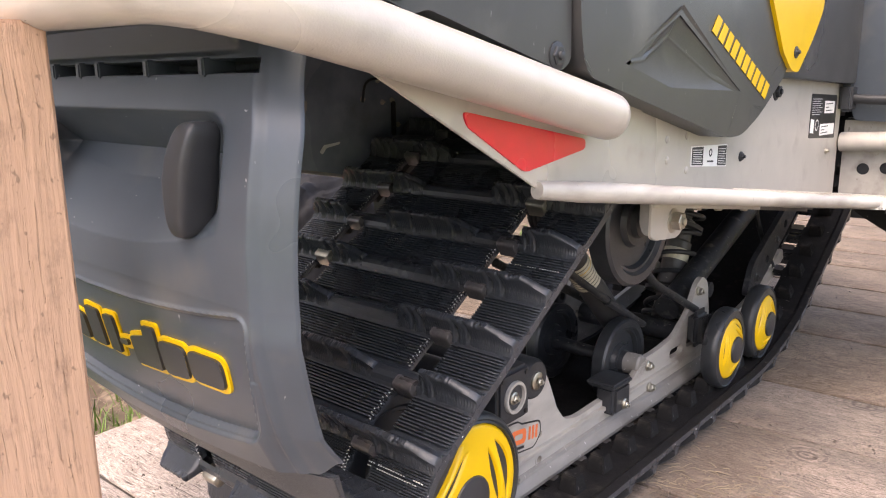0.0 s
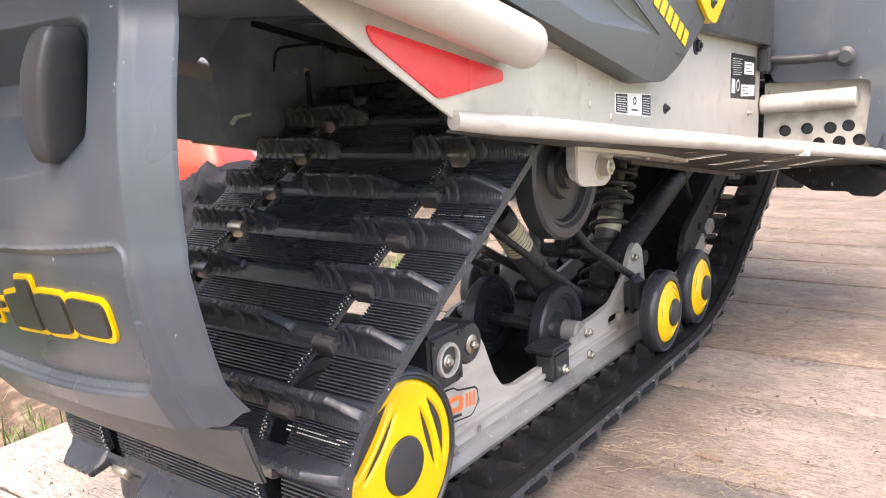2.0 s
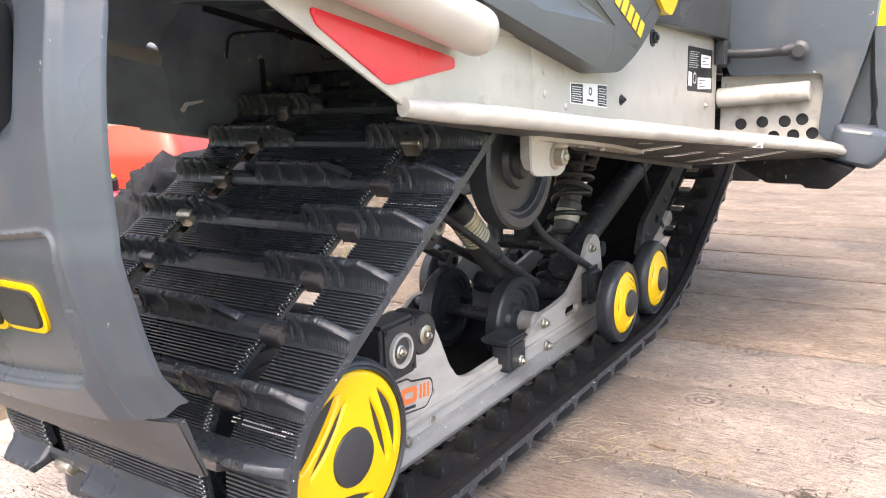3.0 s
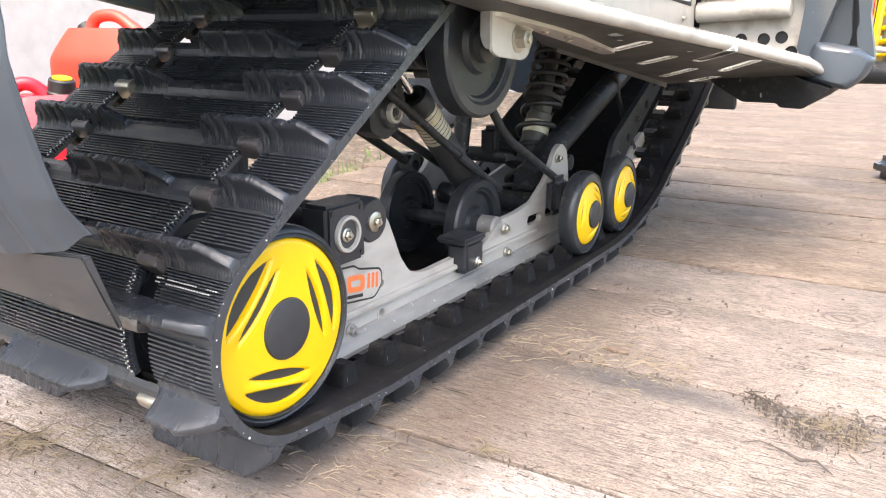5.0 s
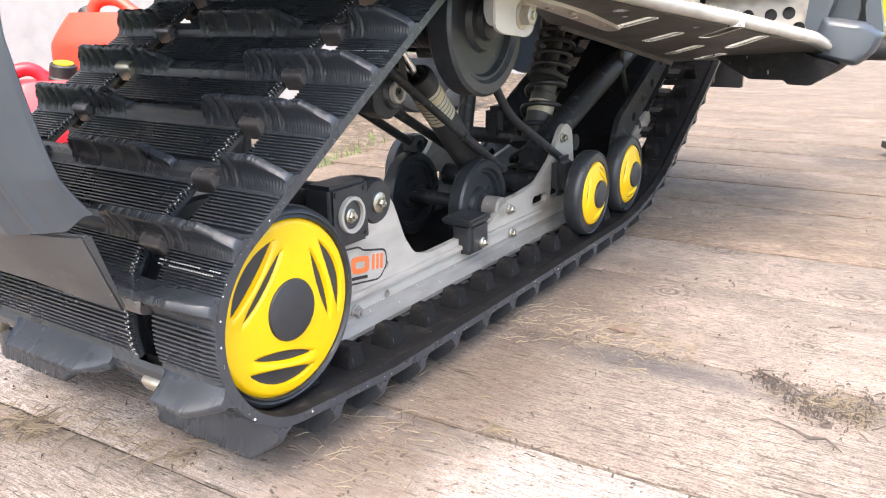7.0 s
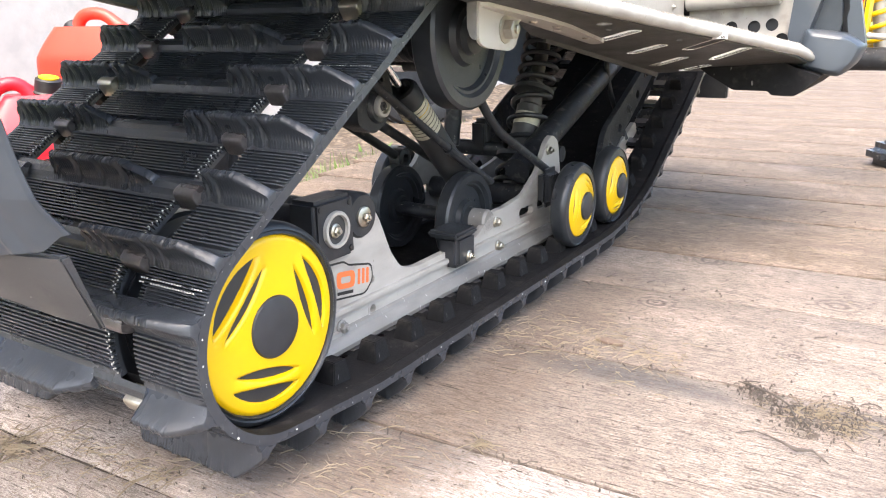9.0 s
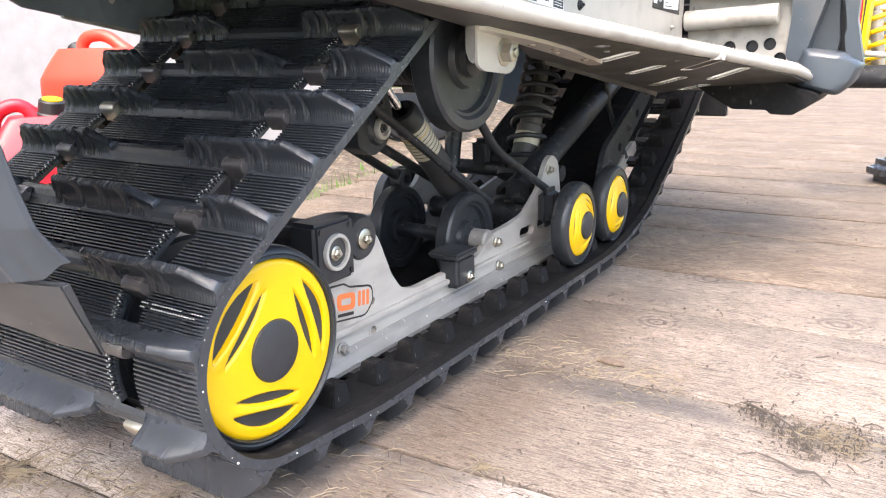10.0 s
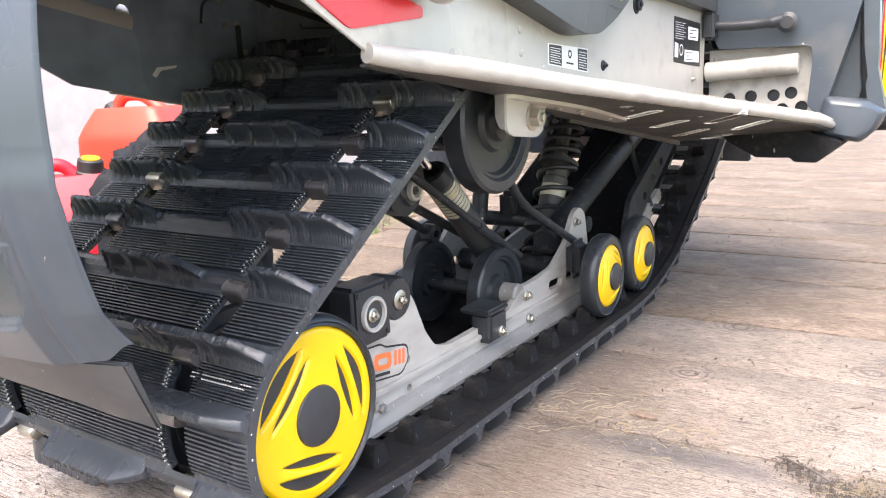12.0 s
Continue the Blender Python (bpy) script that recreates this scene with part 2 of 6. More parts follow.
        # knots: rings drawn round a few places
        for cx, cy, r in ((0.249, 0.674, 0.040), (0.504, 0.805, 0.045), (0.268, 0.950, 0.040), (0.475, 0.561, 0.022), (-0.45, -0.20, 0.03), (0.85, 0.30, 0.04)):
            dist = blot(cx, cy, r * 1.2, r)
            ring = n.new("ShaderNodeMath")
            ring.operation = "SINE"
            l.new(both(dist, mottle, 21.0, 16.0), ring.inputs[0])
            fade = n.new("ShaderNodeMath")
            fade.operation = "MULTIPLY"
            l.new(rng(ring.outputs[0], -0.4, 0.9), fade.inputs[0])
            l.new(rng(dist, 0.35, 1.1, 0.95, 0.0), fade.inputs[1])
            out = mix(fade.outputs[0], out, tuple(0.34 * c for c in col))
        out = mix(rng(tex((3.0, 110.0, 110.0), grain, 3.0), 0.54, 0.62, 0.0, 0.80), out, dark)
        out = mix(rng(tex((1.0, 1.5, 1.5), 300.0, 5.0, 0.75), 0.55, 0.585, 0.0, 0.80), out, tuple(0.8 * c for c in dark))
        out = mix(rng(crack, 0.625, 0.650, 0.0, 0.85), out, tuple(0.4 * c for c in dark))
        out = mix(rng(speck, 0.66, 0.70, 0.0, 0.85), out, (0.08, 0.063, 0.05))
        out = mix(rng(tex((1.0, 1.8, 1.8), 430.0, 2.0), 0.63, 0.68, 0.0, 0.8), out, (0.11, 0.088, 0.07))
    if not weathered:
        out = mix(rng(tex((1.0, 2.2, 2.2), 22.0, 7.0, 0.75), 0.52, 0.68, 0.0, 0.6), out, (0.20, 0.13, 0.095))
        out = mix(rng(speck, 0.66, 0.72, 0.0, 0.6), out, (0.12, 0.08, 0.06))
    tone = rng(info.outputs["Random"], 0.0, 1.0, 0.97, 1.06)
    if weathered:
        gain = n.new("ShaderNodeMath")
        gain.operation = "MULTIPLY"
        l.new(tone, gain.inputs[0])
        l.new(rng(fine, 0.28, 0.74, 0.60, 1.15), gain.inputs[1])
        tone = gain.outputs[0]
    ton = n.new("ShaderNodeVectorMath")
    ton.operation = "SCALE"
    l.new(out, ton.inputs[0])
    l.new(tone, ton.inputs["Scale"])
    l.new(ton.outputs[0], b.inputs["Base Color"])
    bp = n.new("ShaderNodeBump")
    bp.inputs["Strength"].default_value, bp.inputs["Distance"].default_value = 0.55, 0.003
    l.new(fibre, bp.inputs["Height"])
    bp2 = n.new("ShaderNodeBump")
    bp2.invert = True
    bp2.inputs["Strength"].default_value, bp2.inputs["Distance"].default_value = 0.7, 0.004
    l.new(rng(crack, 0.62, 0.72), bp2.inputs["Height"])
    l.new(bp.outputs[0], bp2.inputs["Normal"])
    l.new(bp2.outputs[0], b.inputs["Normal"])
    return m


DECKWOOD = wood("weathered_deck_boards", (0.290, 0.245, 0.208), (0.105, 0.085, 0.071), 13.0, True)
# paler deck wood: brighter light behind the sled is put into the colour
LITWOOD = wood("lit_pale_boards", (0.48, 0.422, 0.380), (0.21, 0.178, 0.155), 13.0, True, 0.35)
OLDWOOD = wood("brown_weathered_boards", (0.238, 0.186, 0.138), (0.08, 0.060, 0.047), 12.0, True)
SEAMDIRT = mat("dark_seam_soil", (0.055, 0.044, 0.036), 0.95, var=0.4, scale=90)
POSTWOOD = wood("fresh_sawn_pine", (0.50, 0.325, 0.225), (0.32, 0.19, 0.12), 13.0, False)


# ---- mesh helpers ----
def mesh_of(bm, material, smooth=35):
    me = bpy.data.meshes.new("mesh")
    bmesh.ops.recalc_face_normals(bm, faces=bm.faces)
    for f in bm.faces:
        f.smooth = smooth > 0
    for e in bm.edges:
        if smooth and len(e.link_faces) == 2:
            e.smooth = e.calc_face_angle(0) < radians(smooth)
    bm.to_mesh(me)
    bm.free()
    for m in material if isinstance(material, (list, tuple)) else (material,):
        me.materials.append(m)
    return me


def under(ob, parent):
    ob.parent = parent
    if parent.type == "EMPTY":
        ob.matrix_parent_inverse = parent.matrix_basis.inverted()
    return ob


def part(name, bm, material, parent, label="", smooth=35):
    ob = new(name, mesh_of(bm, material, smooth))
    if parent:
        under(ob, parent)
    return tagged(ob, label)


def thing(name, at, label, category, group="", kind=""):
    ob = new(name)
    ob.empty_display_size = 0.05
    ob.location = at
    ob.matrix_basis = Matrix.Translation(at)
    return tagged(ob, label, category, group, kind)


def soft(bm, geom_edges, width, segments=2):
    bmesh.ops.bevel(bm, geom=geom_edges, offset=width, segments=segments, affect="EDGES", clamp_overlap=True)


def add_box(bm, lo, hi, bevel=0.0, segments=2, m=None):
    vs = [bm.verts.new((x, y, z)) for x in (lo[0], hi[0]) for y in (lo[1], hi[1]) for z in (lo[2], hi[2])]
    fs = [bm.faces.new([vs[i] for i in q]) for q in ((0, 1, 3, 2), (4, 6, 7, 5), (0, 4, 5, 1), (2, 3, 7, 6), (0, 2, 6, 4), (1, 5, 7, 3))]
    if bevel:
        r = bmesh.ops.bevel(bm, geom=list({e for f in fs for e in f.edges}), offset=bevel, segments=segments, affect="EDGES")
        vs = list({v for f in r["faces"] for v in f.verts} | {v for v in vs if v.is_valid})
    if m is not None:
        bmesh.ops.transform(bm, matrix=m, verts=vs)


def box(lo, hi, bevel=0.003, segments=2):
    bm = bmesh.new()
    add_box(bm, lo, hi, bevel, segments)
    return bm


def add_lathe(bm, profile, m, n=48, cap=True):
    """Rings of (height, radius) turned about local z and placed by m."""
    rings = []
    for h, r in profile:
        if r < 1e-6:
            rings.append([bm.verts.new(m @ Vector((0, 0, h)))])
        else:
            rings.append([bm.verts.new(m @ Vector((r * math.cos(2 * math.pi * i / n), r * math.sin(2 * math.pi * i / n), h))) for i in range(n)])
    for a, b in zip(rings, rings[1:]):
        for i in range(n):
            j = (i + 1) % n
            if len(a) == 1 and len(b) > 1:
                bm.faces.new((a[0], b[i], b[j]))
            elif len(b) == 1 and len(a) > 1:
                bm.faces.new((a[i], a[j], b[0]))
            elif len(a) > 1:
                bm.faces.new((a[i], a[j], b[j], b[i]))
    if cap:
        for ring in (rings[0], rings[-1]):
            if len(ring) > 1:
                bm.faces.new(ring)


def lathe(profile, m, n=48):
    bm = bmesh.new()
    add_lathe(bm, profile, m, n)
    return bm


def axis_at(p, d):
    """A frame at p whose z axis runs along d."""
    return Matrix.Translation(p) @ Vector(d).to_track_quat("Z", "Y").to_matrix().to_4x4()


def add_tube(bm, pts, r, n=14, closed=False):
    """A round bar swept along points; r is one radius or one per point."""
    pts = [Vector(p) for p in pts]
    rs = r if isinstance(r, (list, tuple)) else [r] * len(pts)
    up, rings = None, []
    for i, p in enumerate(pts):
        t = (pts[min(i + 1, len(pts) - 1)] - pts[max(i - 1, 0)]).normalized()
        if up is None:
            up = t.orthogonal().normalized()
        up = (up - t * up.dot(t)).normalized()
        side = t.cross(up)
        rings.append([bm.verts.new(p + rs[i] * (up * math.cos(2 * math.pi * k / n) + side * math.sin(2 * math.pi * k / n))) for k in range(n)])
    for a, b in zip(rings, rings[1:]):
        for k in range(n):
            bm.faces.new((a[k], a[(k + 1) % n], b[(k + 1) % n], b[k]))
    bm.faces.new(rings[0][::-1])
    bm.faces.new(rings[-1])


def tube(pts, r, n=14):
    bm = bmesh.new()
    add_tube(bm, pts, r, n)
    return bm


def rounded(pts, radius, steps=5):
    """A polyline (3D) with its inner corners rounded."""
    pts = [Vector(p) for p in pts]
    out = [pts[0]]
    for a, b, c in zip(pts, pts[1:], pts[2:]):
        d = min(radius, (a - b).length * 0.48, (c - b).length * 0.48)
        p, q = b + (a - b).normalized() * d, b + (c - b).normalized() * d
        out += [(1 - u) ** 2 * p + 2 * u * (1 - u) * b + u * u * q for u in [k / steps for k in range(steps + 1)]]
    return out + [pts[-1]]


def add_plate(bm, outer, holes, lo, hi, place, bevel=0.0):
    """A flat plate: outline and holes in (u, v), thickness lo..hi, put into space by place(u, v, w)."""
    flat = bmesh.new()
    edges = []
    for loop in [outer] + list(holes):
        vs = [flat.verts.new((u, v, 0)) for u, v in loop]
        edges += [flat.edges.new((vs[i], vs[(i + 1) % len(vs)])) for i in range(len(vs))]
    bmesh.ops.triangle_fill(flat, use_beauty=True, use_dissolve=False, edges=edges)
    flat.verts.ensure_lookup_table()
    flat.verts.index_update()
    top = [bm.verts.new(place(v.co.x, v.co.y, hi)) for v in flat.verts]
    bot = [bm.verts.new(place(v.co.x, v.co.y, lo)) for v in flat.verts]
    for f in flat.faces:
        ids = [v.index for v in f.verts]
        bm.faces.new([top[i] for i in ids])
        bm.faces.new([bot[i] for i in reversed(ids)])
    rim = []
    for e in flat.edges:
        if len(e.link_faces) == 1:
            i, j = e.verts[0].index, e.verts[1].index
            f = bm.faces.new((top[i], top[j], bot[j], bot[i]))
            rim += [x for x in f.edges if x.verts[0] in (top[i], top[j]) and x.verts[1] in (top[i], top[j])]
    flat.free()
    if bevel:
        soft(bm, list(set(rim)), bevel, 2)


def yz(u, v, w):
    return Vector((w, u, v))


def plate(outer, holes, lo, hi, place=yz, bevel=0.0):
    bm = bmesh.new()
    add_plate(bm, outer, holes, lo, hi, place, bevel)
    return bm


def round_poly(pts, radius, steps=4):
    """A closed 2D outline with rounded corners."""
    out, n = [], len(pts)
    for i in range(n):
        a, b, c = (Vector(pts[(i + k) % n]) for k in (-1, 0, 1))
        d = min(radius, (a - b).length * 0.45, (c - b).length * 0.45)
        p, q = b + (a - b).normalized() * d, b + (c - b).normalized() * d
        out += [tuple((1 - u) ** 2 * p + 2 * u * (1 - u) * b + u * u * q) for u in [k / steps for k in range(steps + 1)]]
    return out


def circle2(u, v, r, n=20):
    return [(u + r * math.cos(2 * math.pi * i / n), v + r * math.sin(2 * math.pi * i / n)) for i in range(n)]


def oval2(u, v, half, r, tilt=0.0, n=8):
    pts = [(half + r * math.cos(a), r * math.sin(a)) for a in [math.pi * (k / n - 0.5) for k in range(n + 1)]]
    pts += [(-x, -y) for x, y in pts]
    c, s = math.cos(tilt), math.sin(tilt)
    return [(u + c * x - s * y, v + s * x + c * y) for x, y in pts]


def bolt(parent, p, d, r=0.009, h=0.008, name="bolt", label="", flange=True, m=None):
    """A hexagon head with a washer, its axis along d."""
    bm = bmesh.new()
    f = axis_at(p, d)
    if flange:
        add_lathe(bm, [(0, r * 1.35), (0.0015, r * 1.35), (0.0025, r * 1.1)], f, 20)
    add_lathe(bm, [(0.002, r), (h - 0.001, r), (h, r * 0.86)], f, 6)
    add_lathe(bm, [(h - 0.001, r * 0.45), (h + 0.003, r * 0.42), (h + 0.0035, r * 0.3)], f, 12)
    return part(name, bm, m or STEEL, parent, label, 30)


# ---- ground and wall ----
def relief_sheet(x0, x1, y0, y1, step, z, height, seed, hole=None):
    bm = bmesh.new()
    nx, ny = int((x1 - x0) / step), int((y1 - y0) / step)
    grid = [[bm.verts.new((x0 + (x1 - x0) * i / nx, y0 + (y1 - y0) * j / ny, z + height * noise.fractal(Vector((x0 + i * step, y0 + j * step, seed)) * 5, 1, 2, 4))) for j in range(ny + 1)] for i in range(nx + 1)]
    for i in range(nx):
        for j in range(ny):
            bm.faces.new((grid[i][j], grid[i + 1][j], grid[i + 1][j + 1], grid[i][j + 1]))
    return bm


bm = bmesh.new()
for a, b in (((-900, -900), (900, 900)),):
    vs = [bm.verts.new((x, y, -0.22)) for x, y in ((a[0], a[1]), (b[0], a[1]), (b[0], b[1]), (a[0], b[1]))]
    bm.faces.new(vs)
ground = part("ground", bm, LAWN, None)
tagged(ground, "flat green lawn stretching away from the deck", "ground", kind="structure")
soil = part("ground_soil_strip", relief_sheet(-4.2, -0.6, -2.0, 12.0, 0.06, -0.13, 0.035, 2.0), DIRT, None, smooth=180)
tagged(soil, "lumpy dry soil beside the wooden deck", "ground", kind="structure")

wall_a, wall_b = Vector((-2.15, -2.2)), Vector((-3.6, 12.0))
wd = (wall_b - wall_a).normalized()
wn2 = Vector((-wd.y, wd.x))
bm = bmesh.new()
cols = 60
front = [[bm.verts.new((wall_a.x + (wall_b - wall_a).x * i / cols + 0.006 * noise.noise(Vector((i * 0.7, z * 9, 1))), wall_a.y + (wall_b - wall_a).y * i / cols, z)) for z in (-0.3, 0.0, 0.3, 0.6, 0.9, 1.3, 1.8, 2.6)] for i in range(cols + 1)]
for i in range(cols):
    for j in range(7):
        bm.faces.new((front[i][j], front[i + 1][j], front[i + 1][j + 1], front[i][j + 1]))
back = [bm.verts.new((p.x + wn2.x * 0.2, p.y + wn2.y * 0.2, z)) for p, z in ((wall_a, -0.3), (wall_b, -0.3), (wall_b, 2.6), (wall_a, 2.6))]
bm.faces.new(back)
bm.faces.new((front[0][7], front[-1][7], back[2], back[3]))
wall = part("wall_west", bm, WALL, None, smooth=180)
tagged(wall, "stained off-white rendered house wall", "wall", kind="structure")

# ---- snowmobile ----
CX = -0.137
sled = thing("snowmobile", (CX, 0.6, 0), "black, grey and yellow utility snowmobile with a cream tunnel", "snowmobile")

# -- the way of the track's inner face, side view (y, z): a belt stretched round the wheels and rails
raw = []
for cy, cz, r in ((-0.018, 0.176, 0.101), (0.362, 0.436, 0.095), (1.56, 0.50, 0.09)):
    raw += [(cy + r * math.cos(a), cz + r * math.sin(a)) for a in [2 * math.pi * k / 120 for k in range(120)]]
raw += [(0.12, 0.062), (0.5, 0.060), (0.82, 0.060)]
raw += [(0.82 + 0.75 * math.sin(a), 0.810 - 0.75 * math.cos(a)) for a in [radians(2 * k) for k in range(13)]]
raw += [(1.203, 0.172), (1.306, 0.225), (1.408, 0.285)]
raw = sorted(set(raw))


def half_hull(pts):
    h = []
    for p in pts:
        while len(h) > 1 and (h[-1][0] - h[-2][0]) * (p[1] - h[-2][1]) - (h[-1][1] - h[-2][1]) * (p[0] - h[-2][0]) <= 0:
            h.pop()
        h.append(p)
    return h


loop = np.array(half_hull(raw)[:-1] + half_hull(raw[::-1])[:-1])
closed = np.vstack([loop, loop[:1]])
seglen = np.hypot(*np.diff(closed, axis=0).T)
arc = np.concatenate([[0], np.cumsum(seglen)])
LENGTH = arc[-1]
ROWS = round(LENGTH / 0.0768)
PITCH = LENGTH / ROWS


def on_belt(s, h=0.0):
    """Point at arc length s, h metres outside the inner face, with the unit tangent and the outward normal, in (y, z)."""
    s = s % LENGTH
    p = np.array([np.interp(s, arc, closed[:, k]) for k in (0, 1)])
    q0, q1 = (np.array([np.interp((s + d) % LENGTH, arc, closed[:, k]) for k in (0, 1)]) for d in (-0.004, 0.004))
    t = (q1 - q0) / np.hypot(*(q1 - q0))
    nrm = np.array([t[1], -t[0]])
    return p + h * nrm, t, nrm


def belt_frame(s, h, x):
    """Local x across the track, y up the slope against the tangent, z outwards."""
    p, t, nrm = on_belt(s, h)
    return Matrix(((1, 0, 0, x), (0, -t[0], nrm[0], p[0]), (0, -t[1], nrm[1], p[1]), (0, 0, 0, 1)))


samples = np.linspace(0, LENGTH, 4000)
reach = [np.hypot(*(on_belt(s, 0.012)[0] - np.array((-0.088, 0.248)))) for s in samples]
S0 = samples[int(np.argmin(reach))] - 0.005

def row_at(v):
    """Arc length of row v: the rows crowd a little over the rear wheel and spread at the front."""
    v = v % ROWS
    if v > 25:
        v += 0.33 * min(1.0, v - 25, ROWS - v)
    return S0 - v * PITCH


X_EDGE0, X_EDGE1 = -0.378, 0.104
CLIP_X = (-0.276, 0.006)
WIN = tuple((x - 0.0165, x + 0.0165) for x in CLIP_X)
BELT_X = (X_EDGE0, X_EDGE0 + 0.013, X_EDGE0 + 0.019, WIN[0][0], WIN[0][1], WIN[1][0], WIN[1][1], X_EDGE1 - 0.019, X_EDGE1 - 0.013, X_EDGE1)
INNER = (0.002, 0.004, 0, 0, 0, 0, 0, 0, 0.004, 0.002)


def build_belt(parent):
    """The moulded belt: fine cross ribs, a thick band over each rod, two rows of windows."""
    steps = []
    for k in range(ROWS):
        for u, h in ((-0.20, 0.0065), (-0.15, 0.0085), (-0.09, 0.0125), (0.0, 0.0140), (0.09, 0.0125), (0.15, 0.0085), (0.20, 0.0065)):
            steps.append((k + u, h, abs(u) < 0.16))
        ribs = 11
        for i in range(ribs):
            a = 0.21 + 0.58 * i / ribs
            w = 0.58 / ribs
            for f, h in ((0.06, 0.0040), (0.42, 0.0040), (0.52, 0.0088), (0.94, 0.0088)):
                steps.append((k + a + w * f, h, False))
    verts, faces = [], []
    nx = len(BELT_X)
    for u, h, _ in steps:
        s = row_at(u)
        pi = on_belt(s)
        nrm = pi[2]
        for i, x in enumerate(BELT_X):
            hh = (0.0075 if h < 0.009 else h * 0.8) if i in (0, nx - 1) else h
            verts.append((x, *(pi[0] + hh * nrm)))
        for x, d in zip(BELT_X, INNER):
            verts.append((x, *(pi[0] - d * nrm)))
    m, w = len(steps), 2 * nx
    for j in range(m):
        a, b = j * w, ((j + 1) % m) * w
        solid = steps[j][2] and steps[(j + 1) % m][2]
        cols = [c for c in range(nx - 1) if solid or c not in (3, 5)]
        for c in cols:
            faces.append((a + c, a + c + 1, b + c + 1, b + c))
            faces.append((a + nx + c, b + nx + c, b + nx + c + 1, a + nx + c + 1))
            if c == 0 or c - 1 not in cols:
                faces.append((a + c, b + c, b + nx + c, a + nx + c))
            if c == nx - 2 or c + 1 not in cols:
                faces.append((a + c + 1, a + nx + c + 1, b + nx + c + 1, b + c + 1))
    me = bpy.data.meshes.new("mesh")
    me.from_pydata(verts, [], faces)
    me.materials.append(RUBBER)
    me.materials.append(SHADERUBBER)
    # inner faces take the rubber darkened for shade
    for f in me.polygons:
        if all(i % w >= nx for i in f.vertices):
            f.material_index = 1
    ob = under(new("track", me), parent)
    return tagged(ob, "black ribbed rubber track with windows and tall lugs")


track = build_belt(sled)


def lug_mesh(x0, x1, slope0, slope1, height=0.0285, flutes=(), seed=0.0):
    """A rubber paddle from x0 to x1: smooth face, a few deep flutes, a ribbed fillet at its foot, a torn top edge."""
    bm = bmesh.new()
    n = max(8, int((x1 - x0) / 0.0009))
    rings = []
    for i in range(n + 1):
        x = x0 + (x1 - x0) * i / n
        f = min(1.0, (x - x0) / slope0 if slope0 else 1.0, (x1 - x) / slope1 if slope1 else 1.0)
        hh = 0.009 + (height - 0.009) * max(0.0, f) ** 0.8
        ragged = (1.0 if f >= 1 else 0.3) * (0.0013 * noise.noise(Vector((x * 120, x0 * 50 + seed, 3))) + 0.0013 * noise.noise(Vector((x * 420, x0 * 50 + seed, 7))))
        ring = []
        for y, zf, k in ((-0.0135, -0.05, 0.2), (-0.0112, 0.06, 0.5), (-0.0092, 0.15, 0.9), (-0.0078, 0.27, 1.0), (-0.0062, 0.42, 1.0), (-0.0052, 0.60, 1.0), (-0.0047, 0.78, 0.9), (-0.0045, 0.93, 0.7), (-0.0028, 1.0, 0.4), (0.0028, 1.0, 0.0), (0.0045, 0.94, 0.0), (0.0062, 0.5, 0.0), (0.0125, -0.05, 0.0)):
            # flutes sway sideways on their way up
            xs = x + 0.005 * zf * zf
            wave = max([0.0] + [0.0036 * math.exp(-((xs - c) / 0.0030) ** 2) for c in flutes])
            ribs = 0.0006 * math.sin(2 * math.pi * x / 0.0036) if zf < 0.45 else 0.0
            swell = 0.0012 * noise.noise(Vector((x * 45, zf * 1.5 + seed, 5)))
            ring.append(bm.verts.new((x, y + wave * k - ribs * k - swell * k, zf * hh + (ragged if zf > 0.9 else 0.0))))
        rings.append(ring)
    for a, b in zip(rings, rings[1:]):
        for k in range(len(a) - 1):
            bm.faces.new((a[k], a[k + 1], b[k + 1], b[k]))
    bm.faces.new(rings[0])
    bm.faces.new(rings[-1])
    return mesh_of(bm, RUBBER, 50)


LUGS_A = [lug_mesh(-0.072, 0.1045, 0.012, 0.030, flutes=(-0.058, -0.041, -0.026, 0.028, 0.046), seed=1.0), lug_mesh(-0.3785, -0.200, 0.016, 0.034, flutes=(-0.362, -0.346, -0.330, -0.312, -0.262, -0.244, -0.226), seed=2.0)]
LUGS_B = [lug_mesh(0.025, 0.1045, 0.006, 0.030, flutes=(0.034, 0.048), seed=3.0), lug_mesh(-0.215, -0.050, 0.012, 0.034, flutes=(-0.200, -0.160, -0.120, -0.085), seed=4.0), lug_mesh(-0.3785, -0.296, 0.016, 0.006, flutes=(-0.362, -0.345, -0.326, -0.306), seed=5.0)]
CLIPSEC = [(-0.0145, -0.0175), (-0.0150, -0.006), (-0.0140, -0.0010), (-0.0115, 0.0014), (-0.0060, 0.0024), (0.0050, 0.0024), (0.0108, 0.0014), (0.0134, -0.0012), (0.0140, -0.007), (0.0135, -0.0175)]


def rolled_clip(m, lift):
    """A band of sheet steel folded over the rod, its corners worn round."""
    bm = bmesh.new()
    rows = []
    for x, k in ((-0.0140, 0.86), (-0.0132, 0.95), (-0.0120, 1.0), (0.0120, 1.0), (0.0132, 0.95), (0.0140, 0.86)):
        rows.append([bm.verts.new((x, 0.62 * y * k, (z + lift) * k if z > -0.01 else z)) for y, z in CLIPSEC])
    for a, b in zip(rows, rows[1:]):
        for i in range(len(CLIPSEC)):
            j = (i + 1) % len(CLIPSEC)
            bm.faces.new((a[i], a[j], b[j], b[i]))
    bm.faces.new(rows[0])
    bm.faces.new(rows[-1])
    return mesh_of(bm, m, 50)


